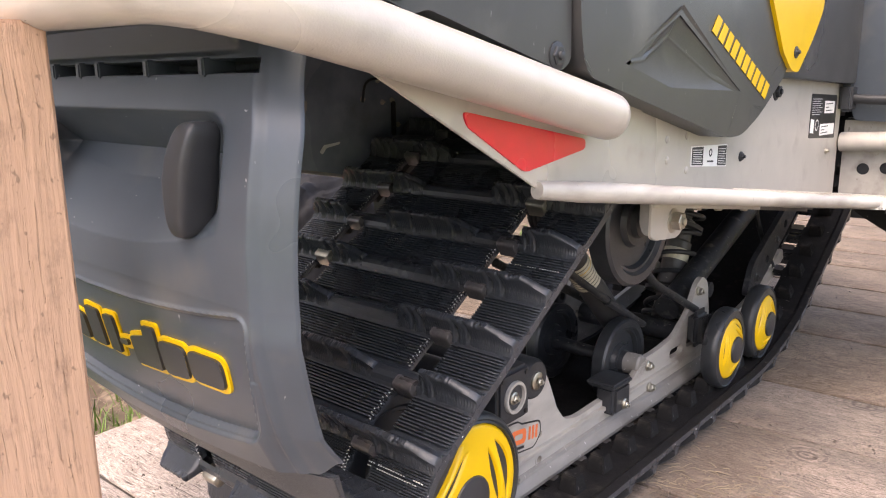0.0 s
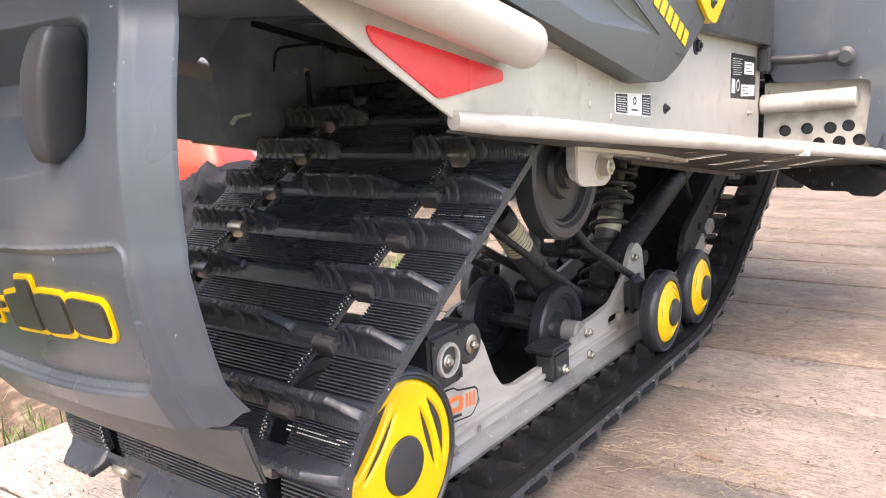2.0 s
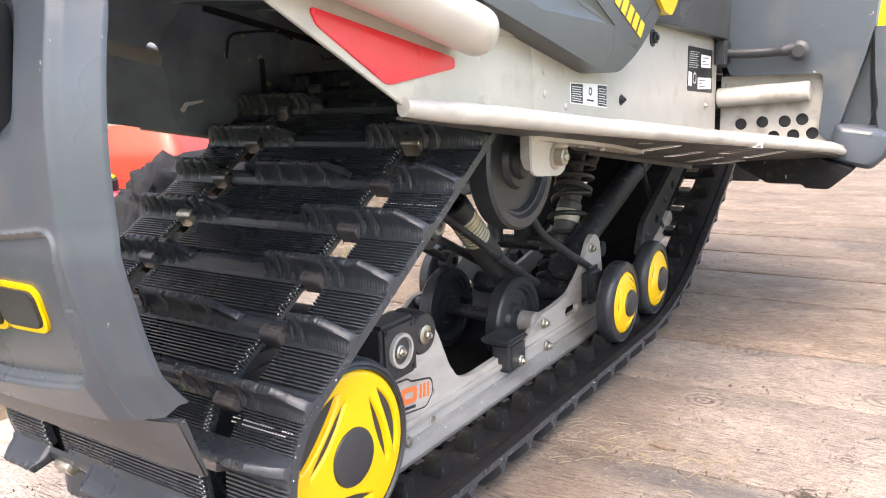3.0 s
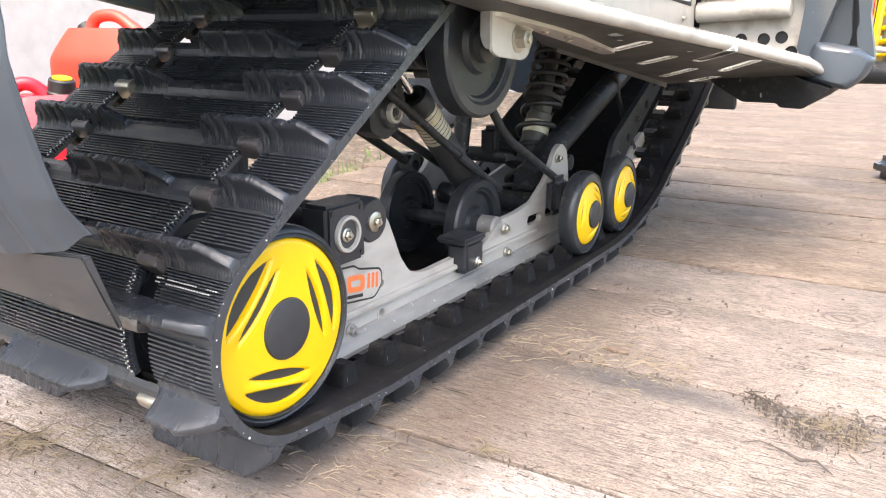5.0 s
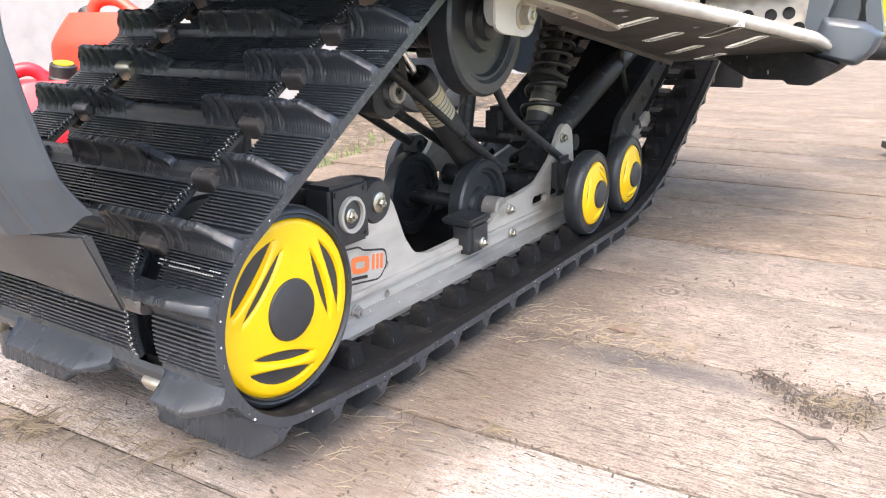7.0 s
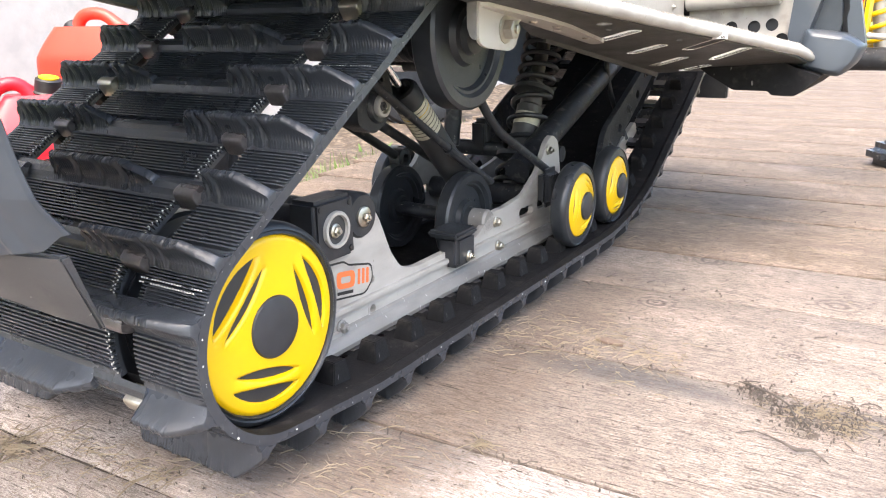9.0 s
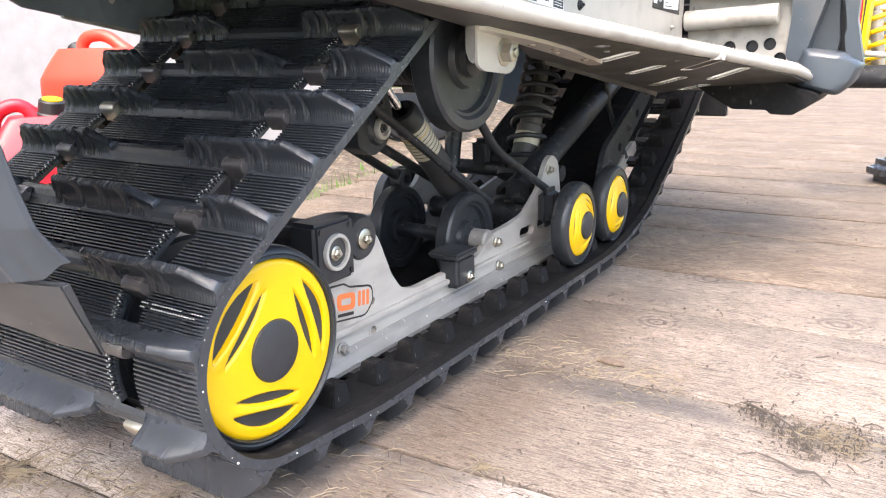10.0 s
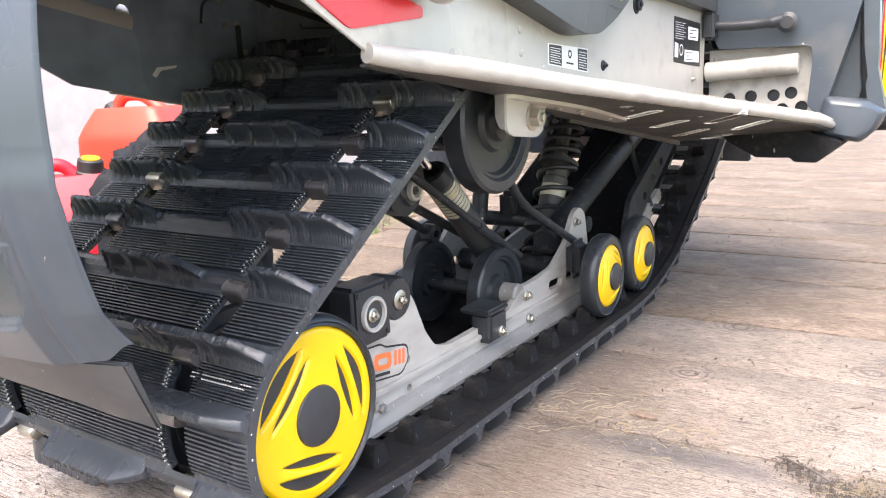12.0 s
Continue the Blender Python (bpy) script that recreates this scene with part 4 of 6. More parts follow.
# -- tunnel
def board_z(x, y):
    return 0.434 - 0.1425 * (y - 0.572) + 0.07 * (x - 0.07)


TUN = [(-0.235, 0.668), (-0.215, 0.655), (0.046, 0.522), (0.10, board_z(0.122, 0.10)), (1.185, board_z(0.122, 1.185)), (1.185, 0.70), (-0.235, 0.72)]
tunnel = part("tunnel_side", plate(TUN, [], 0.119, 0.122, bevel=0.0008), CREAM, sled, "cream painted aluminium tunnel side")
TUNL = [(-0.235, 0.66), (-0.05, 0.56), (0.005, 0.545), (0.067, 0.509), (0.116, 0.50), (0.255, 0.475), (1.20, 0.340), (1.40, 0.290), (1.66, 0.27), (1.66, 0.70), (-0.235, 0.72)]
part("tunnel_side", plate(TUNL, [circle2(0.155, 0.606, 0.011)], -0.399, -0.396, bevel=0.0008), LINING, sled, "dark inner tunnel side")
part("tunnel_lining", plate([(-0.235, 0.672), (-0.20, 0.654), (0.052, 0.526), (0.10, 0.50), (1.18, 0.40), (1.18, 0.69), (-0.235, 0.70)], [], 0.1165, 0.1187), DARKPLASTIC, sled, "black lining inside the tunnel")
part("tunnel_roof", box((-0.396, -0.235, 0.672), (0.119, 1.60, 0.690), 0.003), LINING, sled, "dark tunnel roof")
part("tunnel_front", box((-0.396, 1.66, 0.25), (0.122, 1.68, 0.69), 0.003), DARKPLASTIC, sled)
part("edge_strip", tube([(-0.397, 0.120, 0.499), (-0.397, 0.255, 0.474), (-0.397, 0.60, 0.425)], 0.003, 8), ALU, sled)
# fittings under the tunnel roof on the far side
part("hanger", tube(rounded([(-0.392, 0.285, 0.596), (-0.392, 0.292, 0.632), (-0.392, 0.345, 0.638), (-0.392, 0.400, 0.641), (-0.392, 0.433, 0.628)], 0.02), 0.0022, 8), GREYSTEEL, sled, "thin bent wire hanger")
part("hanger", box((-0.396, 0.354, 0.537), (-0.389, 0.363, 0.596), 0.002), GREYSTEEL, sled)
for y, z in ((0.288, 0.601), (0.335, 0.595), (0.358, 0.598), (0.325, 0.632), (0.395, 0.641), (0.436, 0.629), (0.372, 0.555), (0.455, 0.602)):
    bolt(sled, (-0.396, y, z), (1, 0, 0), 0.0035, 0.004, name="tunnel_bolt", m=STEEL)
# dark strip drawn for the shadow line where roof and tunnel side meet
part("shadow_strip", plate([(0.25, 0.6745), (0.60, 0.6115), (0.60, 0.601), (0.25, 0.664)], [], -0.3955, -0.392), DARKPLASTIC, sled, "dark strip drawn as the shadow line along the tunnel side")
part("wire_clip", tube([(-0.391, 0.50, 0.604), (-0.391, 0.505, 0.596), (-0.391, 0.60, 0.600)], 0.0015, 8), GREYSTEEL, sled)
part("torn_label", plate(round_poly([(0.19, 0.520), (0.20, 0.531), (0.235, 0.534), (0.232, 0.530), (0.205, 0.526), (0.196, 0.516)], 0.002), [], -0.3955, -0.3945), WHITE, sled, "torn white sticker scrap")
part("tunnel_flange", box((0.122, -0.05, 0.655), (0.128, 0.16, 0.662), 0.001), CREAM, sled)

# rivets, stickers and reflector on the tunnel side
for y, z in ((0.345, 0.581), (0.350, 0.552), (0.412, 0.553), (0.30, 0.598), (0.255, 0.611), (0.352, 0.524), (0.415, 0.505)):
    part("rivet", lathe([(0, 0.0055), (0.001, 0.0052), (0.0022, 0.003), (0.0025, 0)], axis_at((0.122, y, z), (1, 0, 0)), 14), CREAM, tunnel)
refl = part("reflector", plate(round_poly([(-0.076, 0.606), (0.138, 0.567), (0.138, 0.556), (0.022, 0.541), (-0.070, 0.592)], 0.008), [], 0.1222, 0.1242, bevel=0.0007), RED, tunnel, "red triangular reflector")
stk = part("warning_sticker", plate([(0.428, 0.537), (0.560, 0.531), (0.560, 0.497), (0.428, 0.509)], [], 0.1222, 0.1226), WHITE, tunnel, "white warning sticker with dark text blocks")
for y0, y1 in ((0.431, 0.470), (0.524, 0.558)):
    zs = lambda y: 0.509 - 0.0909 * (y - 0.428) + 0.0015
    ze = lambda y: 0.537 - 0.0455 * (y - 0.428) - 0.0015
    panel = part("text_block", plate([(y0, zs(y0)), (y1, zs(y1)), (y1, ze(y1)), (y0, ze(y0))], [], 0.1227, 0.1229), BLACK, stk)
    for i in range(7):
        f = 0.10 + 0.12 * i
        za, zb = zs(y0) + f * (ze(y0) - zs(y0)), zs(y1) + f * (ze(y1) - zs(y1))
        part("text_bar", plate([(y0 + 0.003, za), (y1 - 0.003 - 0.004 * (i % 2), zb), (y1 - 0.003 - 0.004 * (i % 2), zb + 0.0010), (y0 + 0.003, za + 0.0010)], [], 0.1230, 0.1231), WHITE, panel)
part("text_mark", plate(circle2(0.497, 0.523, 0.006, 18), [circle2(0.497, 0.523, 0.0035, 14)], 0.1227, 0.1229), BLACK, stk)
part("text_bar", plate([(0.485, 0.510), (0.509, 0.508), (0.509, 0.5105), (0.485, 0.5125)], [], 0.1227, 0.1229), BLACK, stk)
data = part("data_plate", plate(round_poly([(0.972, 0.597), (1.145, 0.590), (1.150, 0.502), (0.972, 0.512)], 0.004), [], 0.1222, 0.1228), BLACK, tunnel, "black data plate with white fields")
for y0, y1, z0, z1 in ((1.062, 1.132, 0.556, 0.581), (1.040, 1.140, 0.513, 0.536), (0.976, 0.998, 0.522, 0.549)):
    fld = part("white_field", plate([(y0, z0), (y1, z0 - 0.002), (y1, z1 - 0.003), (y0, z1)], [], 0.1229, 0.1231), WHITE, data)
    for i in range(3 if y1 - y0 > 0.03 else 0):
        za = z0 + (z1 - z0) * (0.15 + 0.27 * i)
        part("text_bar", plate([(y0 + 0.008, za), (y0 + (0.03 if i == 1 else 0.055), za), (y0 + (0.03 if i == 1 else 0.055), za + 0.0018), (y0 + 0.008, za + 0.0018)], [], 0.1232, 0.1233), BLACK, fld)
for i in range(8):
    part("text_bar", plate([(0.980, 0.586 - 0.0042 * i), (1.045 - 0.012 * (i % 2), 0.5845 - 0.0042 * i), (1.045 - 0.012 * (i % 2), 0.5853 - 0.0042 * i), (0.980, 0.5868 - 0.0042 * i)], [], 0.1229, 0.1230), WHITE, data)
part("text_mark", plate(circle2(1.018, 0.535, 0.011, 20), [circle2(1.018, 0.535, 0.009, 20)], 0.1229, 0.1231), WHITE, data)
bolt(tunnel, (0.122, 0.62, 0.507), (1, 0, 0), 0.006, 0.005, m=ARM)
bolt(tunnel, (0.122, 0.765, 0.605), (1, 0, 0), 0.011, 0.008, m=ARM)
bolt(tunnel, (0.122, 1.10, 0.478), (1, 0, 0), 0.005, 0.004)

# -- running board: a sheet with slots, a rolled outer edge with teeth
EDGE = [(0.122, 0.040), (0.130, 0.077), (0.150, 0.145), (0.190, 0.330), (0.250, 0.580), (0.303, 0.760), (0.372, 1.030), (0.380, 1.20)]


def edge_x(y):
    return float(np.interp(y, [e[1] for e in EDGE], [e[0] for e in EDGE]))


outline = [(y, edge_x(y) - 0.006) for y in np.linspace(0.05, 1.20, 36)] + [(1.20, 0.07), (0.56, 0.07), (0.40, 0.118), (0.05, 0.110)]


def slot_poly(a, b, r=0.0095):
    (x0, y0), (x1, y1) = a, b
    t = math.atan2(x1 - x0, y1 - y0)
    half = math.hypot(x1 - x0, y1 - y0) / 2 - r
    return oval2((y0 + y1) / 2, (x0 + x1) / 2, half, r, t)


SLOTS = [((0.140, 0.660), (0.222, 0.590)), ((0.128, 0.838), (0.212, 0.755)), ((0.105, 1.050), (0.198, 0.935)), ((0.225, 0.838), (0.306, 0.735)), ((0.229, 1.000), (0.318, 0.860)), ((0.130, 1.165), (0.205, 1.085))]
spots = [circle2(0.52, 0.198, 0.011, 16), circle2(0.57, 0.186, 0.005, 12), circle2(0.72, 0.245, 0.005, 12)]


def board_place(u, v, w):
    return Vector((v, u, board_z(v, u) + w))


board = part("running_board", plate(outline, [slot_poly(*s) for s in SLOTS] + spots, -0.003, 0.0, board_place), UNDER, sled, "slotted aluminium running board with a worn rolled edge", 30)
for sl in SLOTS:
    part("slot_lip", plate(slot_poly(*sl, r=0.0115), [slot_poly(*sl, r=0.0095)], -0.0036, 0.0110, board_place), LITALU, board, "bright raised slot collar")
epts = [(edge_x(y), y, board_z(edge_x(y), y) + 0.0075) for y in np.linspace(0.045, 1.195, 60)]
part("rolled_edge", tube(epts, [0.0095 + 0.0022 * min(1, i / 3) - 0.0045 * max(0, i - 8) / 52 + 0.0005 * noise.noise(Vector((i * 0.9, 3, 1))) for i in range(60)], 14), ALU, board, "worn bare rolled edge")
bm = bmesh.new()
for i in range(64):
    y = 0.40 + 0.0122 * i
    add_box(bm, (-0.010, -0.0034, 0), (0.006, 0.0034, 0.0075), 0.0018, 2, Matrix.Translation((edge_x(y) - 0.003, y, board_z(edge_x(y), y) + 0.0125)))
teeth = part("edge_teeth", bm, ALU, board, "row of raised grip teeth")
teeth["kind"] = "stuff"
part("board_rib", plate([(0.60, 0.0), (1.18, 0.0), (1.18, -0.012), (0.60, -0.008)], [], 0.072, 0.076, lambda u, v, w: Vector((w, u, board_z(0.07, u) + v))), UNDER, board)
bm = plate(round_poly([(0.294, 0.480), (0.294, 0.430), (0.308, 0.423), (0.375, 0.4165), (0.393, 0.424), (0.396, 0.452), (0.430, 0.460), (0.44, 0.475)], 0.009), [circle2(0.360, 0.444, 0.010)], 0.1275, 0.1315, bevel=0.001)
brk = part("wheel_bracket", bm, CREAM, sled, "cream bracket holding the upper wheel")
part("bracket_flange", plate(round_poly([(0.295, 0.1265), (0.66, 0.1265), (0.655, 0.150), (0.50, 0.160), (0.42, 0.156), (0.30, 0.140)], 0.010), [], -0.0085, -0.0035, board_place, bevel=0.001), CREAM, brk)
part("bracket_gusset", plate(round_poly([(0.116, 0.476), (0.116, 0.446), (0.121, 0.434), (0.1285, 0.431), (0.1285, 0.478)], 0.004), [], 0.293, 0.297, lambda u, v, w: Vector((u, w, v))), ALUDARK, brk)
bolt(brk, (0.1315, 0.360, 0.443), (1, 0, 0), 0.0125, 0.015, label="large zinc-plated axle bolt")
for y, x in ((0.42, 0.140), (0.47, 0.150), (0.50, 0.138), (0.585, 0.146)):
    part("rivet", lathe([(0, 0.006), (0.002, 0.005), (0.003, 0.0)], axis_at((x, y, board_z(x, y) - 0.0085), (0, 0, -1)), 14), STEEL, brk)

# -- tubular rear bumper
tubepts = [(0.148, 0.140, 0.593), (0.148, -0.19, 0.662), (0.148, -0.30, 0.684), (0.10, -0.345, 0.698), (CX, -0.360, 0.700), (-0.374, -0.345, 0.698), (-0.42, -0.30, 0.690), (-0.42, 0.168, 0.592)]
path = rounded(tubepts, 0.09, 8)
bm = tube([p for p in path], 0.026, 24)
add_lathe(bm, [(0, 0.026), (0.006, 0.0255), (0.010, 0.0235), (0.0125, 0.019), (0.0135, 0.010), (0.0137, 0)], axis_at(path[0], path[0] - path[1]), 24, cap=False)
part("bumper_tube", bm, CREAM, sled, "cream painted tubular rear bumper", 60)
part("tunnel_lip", plate([(-0.235, 0.675), (0.16, 0.592), (0.35, 0.592), (0.35, 0.602), (0.17, 0.606), (-0.235, 0.690)], [], 0.122, 0.126, bevel=0.001), CREAM, sled)


# -- rear plastic panel
def smooth01(v):
    v = max(0.0, min(1.0, v))
    return v * v * (3 - 2 * v)


def inside(x, z, x0, x1, z0, z1, soft_x=0.012, soft_z=0.012):
    return min(smooth01((x - x0) / soft_x), smooth01((x1 - x) / soft_x), smooth01((z - z0) / soft_z), smooth01((z1 - z) / soft_z))


def frame_gap(x, z):
    """How far (x, z) lies outside the framed lower panel, whose foot and head sag towards the middle."""
    q = ((x - CX) / 0.2) ** 2
    lo, hi = 0.321 + 0.020 * q, 0.440 + 0.0140 * q
    ex, ez = abs(x - CX) - 0.208 + 0.15 * (0.45 - z), abs(z - (lo + hi) / 2) - (hi - lo) / 2
    r = 0.016
    return math.hypot(max(ex + r, 0), max(ez + r, 0)) + min(max(ex, ez) + r, 0) - r


def rear_y(x, z):
    y = -0.291 + 0.95 * max(0.0, z - 0.475) ** 2
    drop = max(0.0, 0.462 - z)
    y += 0.12 * drop + drop * drop - 0.004 * smooth01(drop / 0.03)
    ax = abs(x - CX)
    y += 0.10 * max(0.0, ax - 0.05) ** 2
    over = ax - 0.213
    if over > 0:
        y += 0.004 * smooth01(over / 0.010) + 0.016 * max(0, over / 0.036) ** 1.3
    # scoop with a shelving floor, long vent slot, a brow that leans out over it
    foot = 0.495 + 0.016 * (ax / 0.15) ** 2
    f = smooth01((0.182 - ax) / 0.030)
    y += f * float(np.interp(z, [foot, foot + 0.050, 0.573, 0.607, 0.612], [0.0, 0.044, 0.053, 0.006, 0.0]))
    y += 0.046 * inside(x, z, -0.375, 0.080, 0.6405, 0.6520, 0.006, 0.003)
    brow = smooth01((0.197 - ax) / 0.02) * smooth01((z - 0.6545) / 0.006)
    y += brow * (0.004 - 0.75 * max(0.0, z - 0.6560))
    # framed lower panel: sunk a little, a fine bead round it, a broad ledge below
    d = frame_gap(x, z)
    y += 0.0035 * smooth01(-d / 0.003)
    y -= 0.0022 * math.exp(-((d - 0.0020) / 0.0016) ** 2)
    if z < 0.40:
        below = smooth01((0.212 - ax) / 0.02) * smooth01(d / 0.009)
        y -= 0.008 * below
    return y


bm = bmesh.new()
nx, nz = 400, 330
x0, x1, z0, z1 = CX - 0.245, CX + 0.245, 0.297, 0.684
zs = [z0 + (z1 - z0) * j / nz for j in range(nz + 1)]


def flare(z):
    """The sides draw in towards the top and spread at the foot."""
    return 1.045 - 0.028 * smooth01((0.43 - z) / 0.10) - 0.055 * smooth01((z - 0.585) / 0.07)


def foot_rise(x, z):
    """The foot of the panel curves up towards both sides and is cut off at the corners."""
    ax = abs(x - CX)
    k = max(0.0, 1 - (z - z0) / 0.05)
    return k * (0.008 * (ax / 0.2) ** 2 + 0.010 * smooth01((ax - 0.228) / 0.017))


fr = [[bm.verts.new((CX + (x0 + (x1 - x0) * i / nx - CX) * flare(z), rear_y(x0 + (x1 - x0) * i / nx, z), z + foot_rise(x0 + (x1 - x0) * i / nx, z))) for z in zs] for i in range(nx + 1)]
for i in range(nx):
    for j in range(nz):
        bm.faces.new((fr[i][j], fr[i + 1][j], fr[i + 1][j + 1], fr[i][j + 1]))
# flanges that turn forward at both sides
for col in (fr[0], fr[-1]):
    s = 1 if col is fr[-1] else -1
    prev = col
    for dx, dy in ((0.001, 0.003), (-0.002, 0.005)):
        ring = [bm.verts.new((v.co.x + s * dx, v.co.y + dy, v.co.z)) for v in col]
        for j in range(nz):
            bm.faces.new((prev[j], ring[j], ring[j + 1], prev[j + 1]))
        prev = ring
rear = part("rear_panel", bm, GREY, sled, "scuffed slate-grey plastic rear panel", 50)
part("top_cover", box((CX - 0.245, -0.300, 0.683), (CX + 0.245, 0.06, 0.700), 0.008, 3), GREY, sled)
for x in (-0.34, -0.262, -0.205, -0.165, -0.075, 0.012):
    part("vent_divider", box((x - 0.0040, -0.268, 0.6385), (x + 0.0040, -0.236, 0.6535), 0.0015), GREY, rear)
# upright grips at both ends of the scoop
for xm in (0.018, 2 * CX - 0.018):
    side_ = 1 if xm > CX else -1
    bm = bmesh.new()
    bmesh.ops.create_uvsphere(bm, u_segments=56, v_segments=40, radius=1)
    for v in bm.verts:
        c = [math.copysign(abs(t) ** 0.40, t) for t in v.co]
        taper = 1 - 0.18 * max(0.0, -c[2])
        v.co = Vector((xm + side_ * 0.0135 * c[0] * taper + side_ * (0.010 * c[2] - 0.006 * (1 - c[2] ** 2) * (1 if c[0] < 0 else 0)), -0.286 - 0.019 * c[1] * (1 - 0.15 * abs(c[2])), 0.558 + 0.047 * c[2]))
        v.co.y += 0.12 * max(0, v.co.z - 0.575)
    part("grip", bm, DARKPLASTIC, rear, "rounded upright grip", 60)

# emblem: dark raised blocks edged in yellow (plain shapes)
def inset(pts, d):
    """An anticlockwise outline drawn in by d."""
    out, n = [], len(pts)
    for i in range(n):
        a, b, c = (Vector(pts[(i + k) % n]) for k in (-1, 0, 1))
        u, v = (b - a).normalized(), (c - b).normalized()
        m1, m2 = Vector((-u.y, u.x)), Vector((-v.y, v.x))
        out.append(tuple(b + (m1 + m2) * (d / max(0.25, 1 + m1.dot(m2)))))
    return out


def rear_place(u, v, w):
    u -= 0.005 + 0.05 * max(0.0, u + 0.10)
    return Vector((u, rear_y(u, v) - w - 0.001, v))


BLOCKS = [[(-0.252, 0.368), (-0.212, 0.366), (-0.206, 0.405), (-0.246, 0.408)],
          [(-0.212, 0.366), (-0.175, 0.366), (-0.168, 0.417), (-0.204, 0.419)],
          [(-0.174, 0.366), (-0.145, 0.365), (-0.137, 0.417), (-0.166, 0.416)],
          [(-0.147, 0.378), (-0.121, 0.380), (-0.119, 0.396), (-0.145, 0.393)],
          [(-0.123, 0.363), (-0.064, 0.366), (-0.055, 0.422), (-0.086, 0.420), (-0.088, 0.408), (-0.118, 0.402)],
          [(-0.067, 0.365), (-0.012, 0.370), (-0.005, 0.413), (-0.061, 0.411)],
          [(-0.016, 0.372), (0.047, 0.374), (0.053, 0.413), (-0.009, 0.413)]]
for i, poly in enumerate(BLOCKS):
    small = i == 3
    emb = part("emblem_edge", plate(round_poly(poly, 0.004 if small else 0.014 if i > 4 else 0.006, 6), [], -0.004, 0.0012 + 0.0001 * i, rear_place), YELLOW, rear, "yellow-edged dark emblem block")
    part("emblem_block", plate(round_poly(inset(poly, 0.0045), 0.003 if small else 0.010 if i > 4 else 0.004, 6), [], 0.0, 0.0045, rear_place, bevel=0.0008), DARKPLASTIC, emb)

# lower skirt with a chamfered corner
SK = [(CX - 0.241, -0.228, -0.183, 0.303, CX - 0.207, 0.227), (CX - 0.206, -0.240, -0.198, 0.304, CX - 0.177, 0.236), (CX - 0.150, -0.246, -0.208, 0.301, CX - 0.136, 0.245), (CX, -0.247, -0.210, 0.299, CX, 0.246), (CX + 0.150, -0.246, -0.208, 0.301, CX + 0.136, 0.245), (CX + 0.206, -0.240, -0.198, 0.304, CX + 0.177, 0.236), (CX + 0.241, -0.228, -0.183, 0.303, CX + 0.207, 0.227)]
bm = bmesh.new()
top = [bm.verts.new((x, ya, zt)) for x, ya, yb, zt, xl, zl in SK]
lip = [bm.verts.new((x, ya + 0.003, zt - 0.006)) for x, ya, yb, zt, xl, zl in SK]
low = [bm.verts.new((xl, yb, zl)) for x, ya, yb, zt, xl, zl in SK]
inn = [bm.verts.new((xl, yb + 0.004, zl + 0.001)) for x, ya, yb, zt, xl, zl in SK]
ins = [bm.verts.new((x, ya + 0.008, zt)) for x, ya, yb, zt, xl, zl in SK]
for a, b in ((top, lip), (lip, low), (low, inn), (inn, ins), (ins, top)):
    for i in range(len(SK) - 1):
        bm.faces.new((a[i], a[i + 1], b[i + 1], b[i]))
for i in (0, -1):
    bm.faces.new((top[i], lip[i], low[i], inn[i], ins[i]))
soft(bm, [e for e in bm.edges if len(e.link_faces) == 2], 0.002, 2)
part("lower_skirt", bm, SKIRT, sled, "dusty grey lower plastic skirt", 35)

# -- seat side panels
def shaped(name, poly, lo, hi, m, label, bevel=0.006, radius=0.012):
    return part(name, plate(round_poly(poly, radius), [], lo, hi, bevel=bevel), m, sled, label, 50)


# the main panel has a sunken chevron pocket whose floor rises to the surface at its foot
POCKET = [(0.160, 0.648), (0.291, 0.705), (0.550, 0.590), (0.502, 0.611), (0.275, 0.620)]
bm = plate(round_poly([(0.066, 0.682), (0.078, 0.636), (0.462, 0.548), (0.520, 0.548), (0.590, 0.575), (0.690, 0.632), (0.735, 0.700), (0.80, 0.80), (0.06, 0.80)], 0.02), [POCKET], 0.120, 0.158)
rim = [e for e in bm.edges if all(abs(v.co.x - 0.158) < 1e-6 for v in e.verts) and any(abs(f.normal.x) < 0.5 for f in e.link_faces) and not all(any(abs(v.co.y - y) + abs(v.co.z - z) < 1e-5 for y, z in POCKET) for v in e.verts)]
soft(bm, rim, 0.012, 4)
side = part("side_panel", bm, CHARCOAL, sled, "charcoal moulded side panel", 50)
for f in side.data.polygons:
    f.use_smooth = abs(f.normal.x) < 0.999
bm = bmesh.new()
pk = [bm.verts.new((0.1574, 0.35 + 1.03 * (y - 0.35), 0.635 + 1.05 * (z - 0.635))) for y, z in POCKET]
deep = [bm.verts.new((0.146, 0.280, 0.680)), bm.verts.new((0.151, 0.400, 0.634)), bm.verts.new((0.1535, 0.205, 0.652))]
for q in ((pk[0], pk[1], deep[0], deep[2]), (pk[1], pk[2], deep[1], deep[0]), (pk[2], pk[3], deep[1]), (pk[3], pk[4], deep[0], deep[1]), (pk[4], pk[0], deep[2]), (pk[4], deep[2], deep[0])):
    bm.faces.new(q)
bmesh.ops.triangulate(bm, faces=bm.faces[:])
bmesh.ops.recalc_face_normals(bm, faces=bm.faces[:])
if bm.faces[0].normal.x < 0:
    bmesh.ops.reverse_faces(bm, faces=bm.faces[:])
soft(bm, [e for e in bm.edges if len(e.link_faces) == 2 and e.calc_face_angle() > 0.2], 0.004, 3)
part("panel_pocket", bm, CHARCOAL, side, "sunken chevron in the panel", 40)
